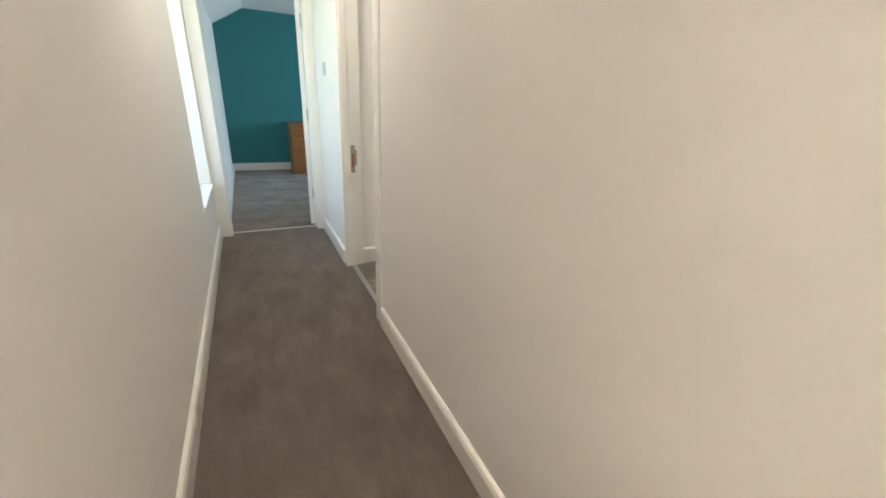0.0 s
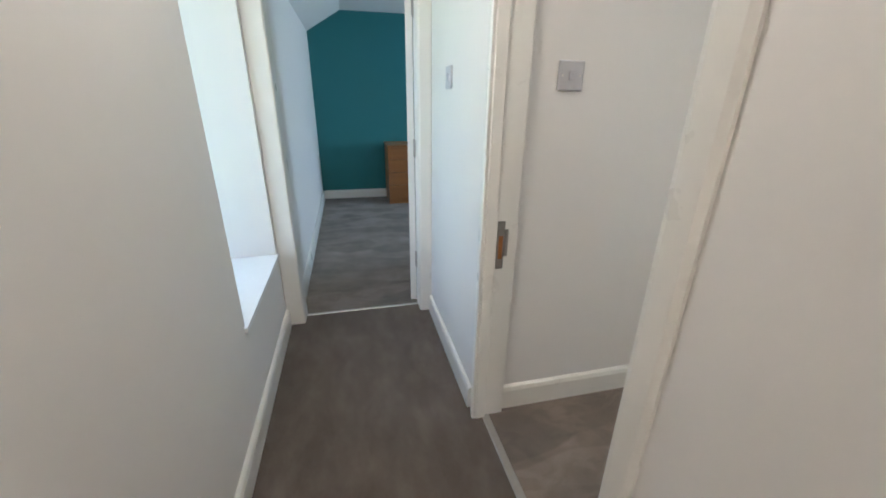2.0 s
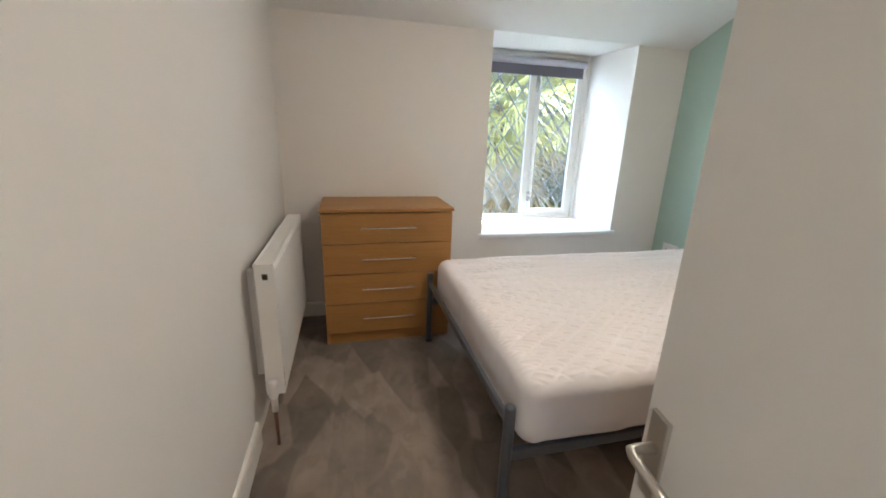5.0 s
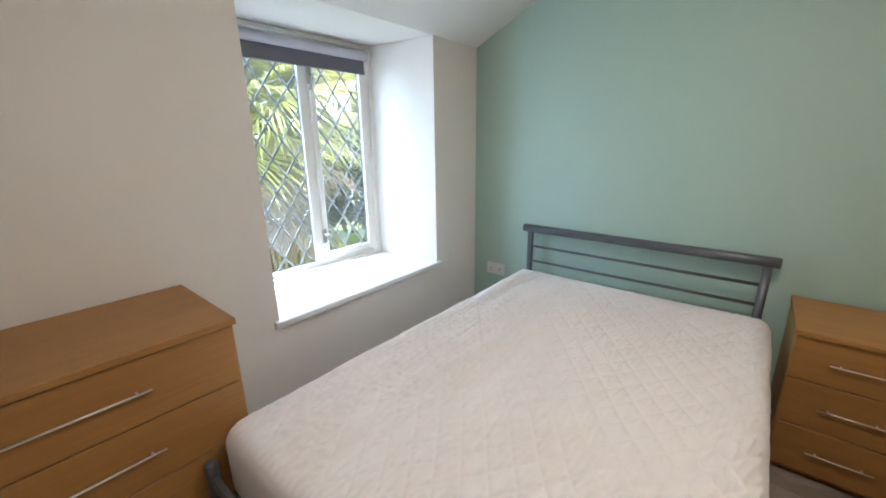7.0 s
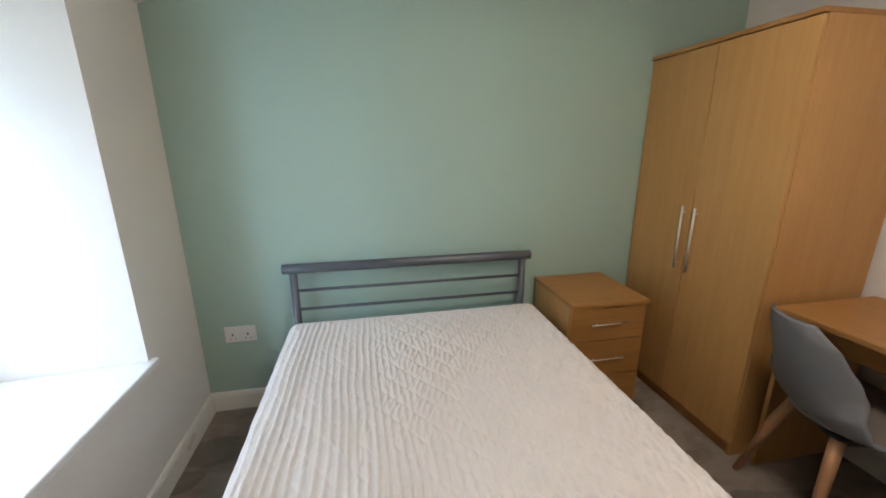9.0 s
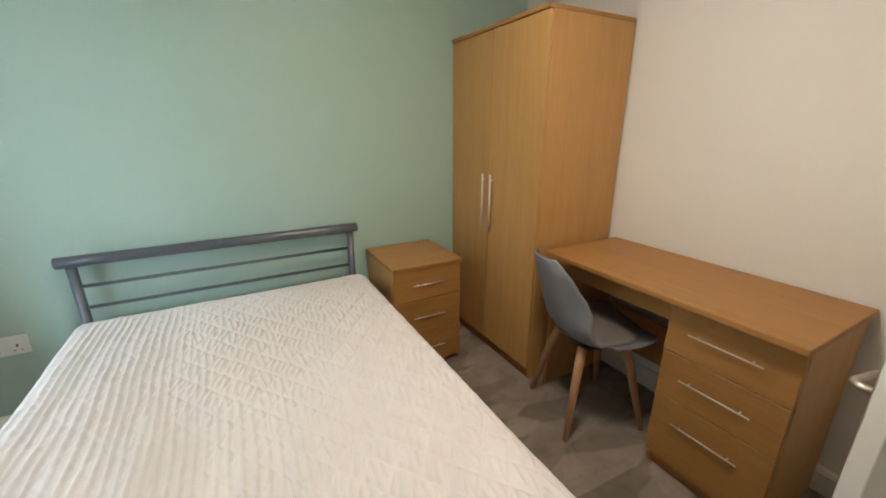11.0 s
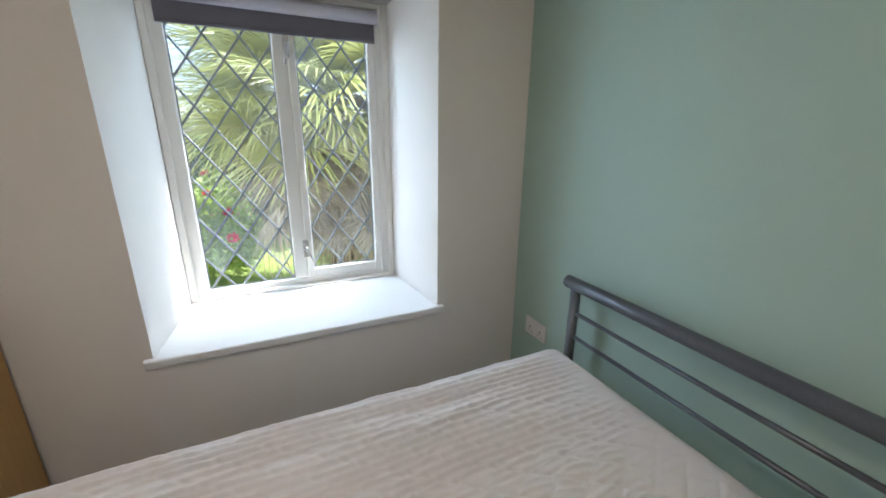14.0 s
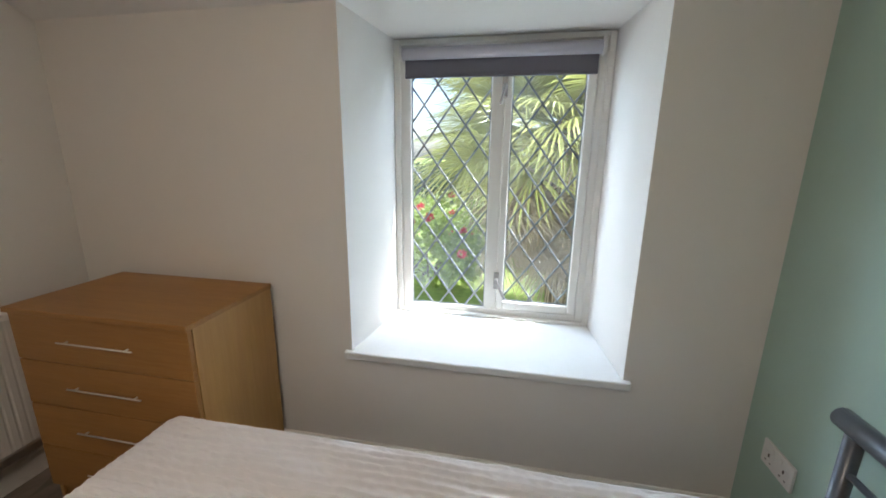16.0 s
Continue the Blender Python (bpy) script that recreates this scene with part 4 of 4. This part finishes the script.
def pad_point(u, v):
    a = 2 * math.pi * (u + 1) / 2
    r = v
    x, y = 0.19 * r * math.cos(a), -0.02 + 0.175 * r * math.sin(a)
    base = shell_point(max(-1, min(1, x / 0.235)), 0.1 + 0.3 * (y + 0.2) / 0.36).z
    return Vector((x, y, base + 0.008 + 0.022 * (1 - r ** 4)))


part("seat_pad", thick_grid(pad_point, 36, 10, 0.006), GREY_CUSHION, chair, "soft grey padded seat cushion", smooth=True)
part("mount", box(-0.11, 0.11, -0.12, 0.10, 0.390, 0.412, 0.008, 2), BLACK, chair, "black under-seat mount")
for sx in (-1, 1):
    for sy in (-1, 1):
        part("leg", tube([(sx * 0.10, sy * 0.10, 0.405), (sx * 0.125, sy * 0.125, 0.31), (sx * 0.185, sy * 0.185, 0.0)], 0.014, 12, [0.0205, 0.0195, 0.0115]), BEECH_RED, chair, smooth=True)

# ---------- radiator ----------
rad = thing("radiator", pose(2.46, RY1, 0.2), "white enamelled panel radiator on the wall", "radiator")
ORD = (2.46, RY1, 0.2)
RA, RB, RF = 1.985, 2.925, 2.782
bm = bmesh.new()
n = 28
pitch = (RB - RA - 0.02) / n
xs = []
for k in range(n):
    x = RA + 0.01 + k * pitch
    xs += [(x, RF + 0.0016), (x + pitch * 0.18, RF), (x + pitch * 0.72, RF), (x + pitch * 0.9, RF + 0.0016)]
xs.append((RB - 0.01, RF + 0.0016))
lo = [bm.verts.new((x, y, 0.225)) for x, y in xs]
hi = [bm.verts.new((x, y, 0.752)) for x, y in xs]
blo = [bm.verts.new((x, RF + 0.014, 0.205)) for x, y in xs]
bhi = [bm.verts.new((x, RF + 0.010, 0.768)) for x, y in xs]
for i in range(len(xs) - 1):
    bm.faces.new((lo[i], lo[i + 1], hi[i + 1], hi[i]))
    bm.faces.new((blo[i], blo[i + 1], lo[i + 1], lo[i]))
    bm.faces.new((hi[i], hi[i + 1], bhi[i + 1], bhi[i]))
bmesh.ops.recalc_face_normals(bm, faces=bm.faces)
fpart("front_panel", bm, RADIATOR, rad, ORD, "fluted white front panel")
fpart("back_panel", box(RA + 0.01, RB - 0.01, 2.842, 2.852, 0.205, 0.765, 0.003), RADIATOR, rad, ORD)
for x in (RA, RB - 0.008):
    fpart("side_cover", box(x, x + 0.008, RF + 0.002, 2.856, 0.215, 0.770, 0.003), RADIATOR, rad, ORD)
# dark block on the cover paints the shade of the bleed opening
fpart("vent_shade", box(RA - 0.003, RA + 0.001, 2.808, 2.828, 0.715, 0.738, 0.002), DARK_BROWN, rad, ORD, "dark patch painted as the shaded bleed opening")
bm = bmesh.new()
add_box(bm, RA, RB, RF + 0.003, RF + 0.015, 0.768, 0.777, 0.002)
add_box(bm, RA, RB, 2.846, 2.857, 0.768, 0.777, 0.002)
for k in range(38):
    x = RA + 0.010 + k * (RB - RA - 0.020) / 37
    add_box(bm, x - 0.0105, x + 0.0105, RF + 0.015, 2.846, 0.768, 0.775)
fpart("top_grille", bm, RADIATOR, rad, ORD, "white slotted top grille")
for x in (RA + 0.12, RB - 0.12):
    fpart("bracket", box(x - 0.015, x + 0.015, 2.852, RY1, 0.25, 0.72), RADIATOR, rad, ORD)
vx = RA - 0.035
fpart("valve_body", tube([(vx, 2.822, 0.165), (vx, 2.822, 0.225), (vx, 2.822, 0.228)], 0.012, 12, [0.012, 0.014, 0.010]), CHROME, rad, ORD, "chrome valve body", smooth=True)
fpart("valve_tail", tube([(vx, 2.822, 0.232), (RA + 0.02, 2.822, 0.232)], 0.009, 10), CHROME, rad, ORD)
fpart("valve_head", tube([(vx, 2.822, 0.228), (vx, 2.822, 0.240), (vx, 2.822, 0.285), (vx, 2.822, 0.300), (vx, 2.822, 0.303)], 0.02, 16, [0.015, 0.019, 0.0205, 0.018, 0.010]), PLASTIC_WHITE, rad, ORD, "white ribbed valve head", smooth=True)
fpart("pipe", tube([(vx, 2.822, 0.17), (vx, 2.822, 0.06), (vx, 2.822, 0.0)], 0.0075, 10), COPPER, rad, ORD, "bare copper pipe into the carpet", smooth=True)

# ---------- sockets and switches ----------
def plate_screw(parent, x, y):
    part("screw", tube([(x, y, 0.0085), (x, y, 0.0105)], 0.0035, 10), CHROME, parent)


def switch(m, label):
    """Local x across, y up, z out of the wall."""
    t = thing("light_switch", m, label, "light switch")
    part("plate", box(-0.043, 0.043, -0.043, 0.043, 0, 0.009, 0.003, 2), PLASTIC_GREY, t)
    bm = box(-0.008, 0.008, -0.0145, 0.0145, 0.009, 0.0125, 0.001)
    for v in bm.verts:
        if v.co.z > 0.011 and v.co.y > 0:
            v.co.z += 0.003
    part("rocker", bm, PLASTIC_GREY, t, "single pale rocker")
    plate_screw(t, -0.03, 0.0)
    plate_screw(t, 0.03, 0.0)
    return t


switch(pose(0.390, RY1, 1.294, 90, 0, 0), "pale grey single light switch on the bedroom wall")
switch(pose(CX1, 3.385, 1.302, 90, 0, -90), "pale grey single light switch on the corridor wall")
sock = thing("double_socket", pose(2.969, 0, 0.432, 90, 0, 180), "white plastic double power socket on the green wall", "power socket")
part("plate", box(-0.0735, 0.0735, -0.043, 0.043, 0, 0.010, 0.003, 2), PLASTIC_WHITE, sock)
for sx in (-0.036, 0.036):
    o = part("outlet", box(sx - 0.022, sx + 0.022, -0.034, 0.012, 0.010, 0.0112), PLASTIC_WHITE, sock)
    # flat dark pads paint the shade inside the pin holes
    for a in ((-0.0035, 0.0035, -0.006, 0.006), (-0.0155, -0.0085, -0.024, -0.0205), (0.0085, 0.0155, -0.024, -0.0205)):
        part("pin_hole_shade", box(sx + a[0], sx + a[1], a[2], a[3], 0.0112, 0.0116), DARK_BROWN, o)
    part("rocker", box(sx * 0.55 - 0.006, sx * 0.55 + 0.006, 0.018, 0.033, 0.010, 0.0135, 0.001), PLASTIC_WHITE, sock)

# ---------- warm ceiling lights ----------
def ceiling_light(m, strength, tone, label):
    t = thing("ceiling_light", m, label, "ceiling light")
    part("base", tube([(0, 0, 0), (0, 0, -0.03)], 0.14, 32), PLASTIC_WHITE, t)
    glow = bpy.data.materials.new("lit_diffuser")
    glow.use_nodes = True
    gp = glow.node_tree.nodes["Principled BSDF"]
    gp.inputs["Base Color"].default_value = (0.9, 0.88, 0.82, 1)
    gp.inputs["Emission Color"].default_value = tone
    gp.inputs["Emission Strength"].default_value = strength
    part("diffuser", tube([(0, 0, -0.03), (0, 0, -0.05), (0, 0, -0.065), (0, 0, -0.07)], 0.12, 32, [0.135, 0.13, 0.1, 0.03]), glow, t, "glowing opal diffuser", smooth=True)


# both out of view; the second lamp only evens out the corridor's light
for ly, power in ((-1.05, 22.0), (2.45, 7.8)):
    ceiling_light(pose(-0.3, ly, 2.28), power, (1.0, 0.79, 0.58, 1), "round white ceiling light, unseen, added on the corridor ceiling")
ceiling_light(pose(1.50, 1.45, FLAT_Z), 15.5, (1.0, 0.81, 0.60, 1), "round white ceiling light on the bedroom ceiling")

# ---------- garden ----------
GZ = -0.35
LAWN = material("mown_lawn", (0.22, 0.29, 0.06), 0.9, spots=((0.8, 0.5, (0.28, 0.34, 0.08)), (12, 0.5, (0.06, 0.11, 0.02))), bump=((40, 0.5, 0.02),))
PALM_GREEN = material("palm_leaf", (0.42, 0.40, 0.11), 0.34, spots=((3, 0.6, (0.52, 0.48, 0.21)), (20, 0.3, (0.16, 0.18, 0.06))), vary=0.25, stretch=(1, 1, 1))
PALM_DRY = material("dry_palm_leaf", (0.40, 0.30, 0.215), 0.8, spots=((3, 0.5, (0.20, 0.155, 0.115)), (20, 0.4, (0.42, 0.345, 0.27))), vary=0.2, stretch=(1, 1, 1))
PALM_BARK = material("fibrous_palm_bark", (0.12, 0.085, 0.055), 0.95, spots=((8, 0.6, (0.07, 0.05, 0.03)), (40, 0.5, (0.20, 0.15, 0.10))), bump=((30, 0.8, 0.03),))
LEAF = material("shrub_leaf", (0.32, 0.42, 0.075), 0.5, spots=((1.5, 0.6, (0.24, 0.28, 0.06)), (9, 0.5, (0.045, 0.09, 0.02))))
LEAF_DARK = material("hedge_leaf", (0.07, 0.095, 0.045), 0.5, spots=((1.0, 0.6, (0.12, 0.14, 0.07)), (7, 0.5, (0.025, 0.05, 0.015))))
PETAL = material("red_petal", (0.55, 0.03, 0.05), 0.6, spots=((20, 0.4, (0.65, 0.08, 0.10)),))
STEM = material("brown_stem", (0.10, 0.07, 0.045), 0.9, spots=((20, 0.5, (0.06, 0.045, 0.03)),))
for m in (PALM_GREEN, PALM_DRY, LEAF, LEAF_DARK, PETAL):
    nt = m.node_tree
    p = nt.nodes["Principled BSDF"]
    tr = nt.nodes.new("ShaderNodeBsdfTranslucent")
    mx = nt.nodes.new("ShaderNodeMixShader")
    mx.inputs[0].default_value = 0.45
    nt.links.new(p.inputs["Base Color"].links[0].from_socket, tr.inputs["Color"])
    nt.links.new(p.outputs[0], mx.inputs[1])
    nt.links.new(tr.outputs[0], mx.inputs[2])
    nt.links.new(mx.outputs[0], nt.nodes["Material Output"].inputs["Surface"])

bm = bmesh.new()
gv = [bm.verts.new((x, y, GZ)) for x, y in ((-400, -400), (400, -400), (400, 400), (-400, 400))]
bm.faces.new(gv)
tagged(finish("ground", bm, LAWN), "sunlit mown garden lawn", "lawn", kind="structure")


def frond_mesh(seed, length, radius, droop, mat):
    rnd = random.Random(seed)
    bm = bmesh.new()
    add_tube(bm, [(0, 0, 0), (length * 0.5, 0, 0.02), (length, 0, -0.03 * droop)], 0.012, 5, [0.016, 0.011, 0.007])
    base = Vector((length, 0, -0.03 * droop))
    blades = 64
    for k in range(blades):
        a = radians(-125 + 250 * k / (blades - 1)) + rnd.uniform(-0.03, 0.03)
        r = radius * (0.72 + 0.28 * math.cos(a * 0.7)) * rnd.uniform(0.88, 1.06)
        d = Vector((math.cos(a), math.sin(a), 0))
        s = Vector((-math.sin(a), math.cos(a), 0))
        twist = rnd.uniform(-0.25, 0.25)
        prev = None
        segs = 5
        for i in range(segs + 1):
            f = i / segs
            w = (0.002 + 0.0075 * math.sin(math.pi * min(1.0, f * 0.9 + 0.12)) ** 0.8) * (1 if f < 0.99 else 0.1)
            c = base + d * r * (f - 0.1 * droop * f * f) + Vector((0, 0, -droop * 0.42 * r * f ** 2.4 * (0.7 + 0.6 * rnd.random()) + 0.08 * r * math.sin(f * 2.5)))
            fold = Vector((0, 0, 0.5 * w))
            row = [bm.verts.new(c - s * w + fold * (1 + twist)), bm.verts.new(c), bm.verts.new(c + s * w + fold * (1 - twist))]
            if prev:
                bm.faces.new((prev[0], prev[1], row[1], row[0]))
                bm.faces.new((prev[1], prev[2], row[2], row[1]))
            prev = row
    me = bpy.data.meshes.new("frond")
    bm.to_mesh(me)
    bm.free()
    me.materials.append(mat)
    return me


def palm(x, y, height, count, seed, dead):
    t = thing("palm_tree", pose(x, y, GZ), "fan palm with green fronds and a dry brown skirt", "palm tree")
    pts, rad_ = [], []
    for k in range(14):
        f = k / 13
        pts.append((0.05 * math.sin(f * 3), 0.04 * math.sin(f * 2), height * f))
        rad_.append(0.13 - 0.02 * f + 0.012 * (k % 2))
    part("trunk", tube(pts, 0.12, 14, rad_), PALM_BARK, t, "shaggy brown fibrous trunk")
    live = [frond_mesh(seed + k, 0.75, 0.92, d, PALM_GREEN) for k, d in enumerate((0.1, 0.25, 0.42, 0.65))]
    dry = [frond_mesh(seed + 20 + k, 0.6, 0.75, d, PALM_DRY) for k, d in enumerate((0.9, 1.5))]
    rnd = random.Random(seed)
    for k in range(count):
        az = k * 137.5 + rnd.uniform(-15, 15)
        el = 78 - 100 * (k / count) ** 0.9 + rnd.uniform(-6, 6)
        m = Matrix.Translation((0.03, 0.03, height - 0.02 - 0.25 * k / count)) @ Euler((0, 0, radians(az))).to_matrix().to_4x4() @ Euler((0, radians(-el), 0)).to_matrix().to_4x4() @ Matrix.Rotation(rnd.uniform(-0.5, 0.5), 4, "X") @ Matrix.Scale(rnd.uniform(0.85, 1.1), 4)
        part_on("frond", live[rnd.randrange(4)], t, m)
    for k in range(dead):
        az = k * 137.5 + 40 + rnd.uniform(-20, 20)
        el = 12 - 74 * rnd.random()
        m = Matrix.Translation((0.03, 0.03, height - 0.32 - 0.75 * k / dead)) @ Euler((0, 0, radians(az))).to_matrix().to_4x4() @ Euler((0, radians(-el), 0)).to_matrix().to_4x4() @ Matrix.Rotation(rnd.uniform(-0.8, 0.8), 4, "X") @ Matrix.Scale(rnd.uniform(0.8, 1.05), 4)
        part_on("dry_frond", dry[rnd.randrange(2)], t, m, "dry brown hanging frond")
    return t


palm(5.75, 0.40, 2.2, 78, 3, 40)
palm(7.6, -2.6, 2.9, 34, 31, 14)


def leaf_cloud(rnd, n, size, place):
    """n small bent leaves, each two triangles pairs, at places given by place(rnd) -> (point, out)."""
    verts, faces = [], []
    for _ in range(n):
        p, out = place(rnd)
        d = (out + Vector((rnd.gauss(0, 0.7), rnd.gauss(0, 0.7), rnd.gauss(0, 0.7)))).normalized()
        s = d.orthogonal().normalized()
        s.rotate(Matrix.Rotation(rnd.uniform(0, 6.3), 3, d))
        l = size * rnd.uniform(0.6, 1.3)
        w = l * 0.28
        u = d.cross(s)
        i = len(verts)
        verts += [p, p + d * l * 0.5 + s * w - u * w * 0.25, p + d * l - u * w * 0.5, p + d * l * 0.5 - s * w - u * w * 0.25, p + d * l * 0.5]
        faces += [(i, i + 1, i + 4), (i + 1, i + 2, i + 4), (i + 4, i + 2, i + 3), (i, i + 4, i + 3)]
    me = bpy.data.meshes.new("leaves")
    me.from_pydata([tuple(v) for v in verts], [], faces)
    return me


def shrub(name, x, y, rx, ry, h, n, size, mat, label, seed, flowers=0):
    t = thing(name, pose(x, y, GZ), label, "shrub")
    rnd = random.Random(seed)
    lumps = [(Vector((rnd.uniform(-0.6, 0.6) * rx, rnd.uniform(-0.6, 0.6) * ry, rnd.uniform(0.35, 0.85) * h)), rnd.uniform(0.25, 0.45)) for _ in range(12)]

    def place(r):
        c, k = lumps[r.randrange(len(lumps))]
        o = Vector((r.gauss(0, 1), r.gauss(0, 1), r.gauss(0, 1))).normalized()
        f = r.uniform(0.55, 1.0)
        p = c + Vector((o.x * rx * k * f, o.y * ry * k * f, o.z * h * k * f * 0.8))
        p.z = max(0.03, p.z)
        return p, o
    me = leaf_cloud(rnd, n, size, place)
    me.materials.append(mat)
    part_on("foliage", me, t)
    bm = bmesh.new()
    for c, k in lumps[:7]:
        add_tube(bm, [(c.x * 0.1, c.y * 0.1, 0), (c.x * 0.6, c.y * 0.6, c.z * 0.6), tuple(c)], 0.012, 5, [0.02, 0.013, 0.005])
    part("stems", bm, STEM, t)
    if flowers:
        fm = bmesh.new()
        for q in range(14):
            a = q * 2.4
            o = Vector((math.cos(a) * 0.025, math.sin(a) * 0.025, 0.012 * (q % 3)))
            v = [fm.verts.new(o * 0.4), fm.verts.new(o + Vector((0, 0, 0.02)) + o.cross(Vector((0, 0, 1))) * 0.7), fm.verts.new(o * 1.9 + Vector((0, 0, 0.012))), fm.verts.new(o + Vector((0, 0, 0.02)) - o.cross(Vector((0, 0, 1))) * 0.7)]
            fm.faces.new(v)
        fme = bpy.data.meshes.new("flower")
        fm.to_mesh(fme)
        fm.free()
        fme.materials.append(PETAL)
        for _ in range(flowers):
            c, k = lumps[rnd.randrange(len(lumps))]
            o = Vector((-abs(rnd.gauss(0, 1)) - 0.3, rnd.gauss(0, 0.8), abs(rnd.gauss(0, 1)))).normalized()
            p = c + Vector((o.x * rx * k, o.y * ry * k, o.z * h * k * 0.85))
            part_on("flower", fme, t, Matrix.Translation(p) @ o.to_track_quat("Z", "Y").to_matrix().to_4x4() @ Matrix.Scale(rnd.uniform(0.9, 1.5), 4), "bright red flower head")
    return t


shrub("flowering_shrub", 7.0, 2.1, 1.1, 1.1, 1.05, 4200, 0.10, LEAF, "light green shrub dotted with bright red flowers", 5, 26)
shrub("garden_shrub", 5.7, -1.35, 1.0, 1.2, 2.2, 6500, 0.12, LEAF_DARK, "tall dark green broad-leaved shrub beside the palm", 15)
shrub("garden_shrub", 7.6, -1.0, 1.2, 1.0, 1.5, 4500, 0.11, LEAF_DARK, "dense dark green shrub behind the palm", 16)
shrub("garden_shrub", 8.8, 0.9, 1.3, 1.4, 0.75, 3500, 0.10, LEAF_DARK, "low dark green garden shrub", 6)
shrub("garden_shrub", 9.0, 3.6, 1.2, 1.5, 1.3, 4000, 0.11, LEAF, "rounded mid-green garden shrub", 8)


def hedge_place(r):
    a = r.uniform(-70, 70)
    x, y = 3.0 + 14 * math.cos(radians(a)) + r.uniform(-0.7, 0.7), 14 * math.sin(radians(a)) + r.uniform(-0.7, 0.7)
    top = 1.0 + 0.5 * noise.noise((a * 0.11, 2.0, 1.0)) + 0.35 * noise.noise((a * 0.6, 4.0, 1.0))
    z = GZ + (top - GZ) * r.random() ** 0.7
    return Vector((x, y, z)), Vector((-0.6, 0, 0.5))


me = leaf_cloud(random.Random(12), 26000, 0.22, hedge_place)
me.materials.append(LEAF_DARK)
tagged(new("hedge", me), "dense dark green boundary hedge around the lawn", "hedge", kind="stuff")
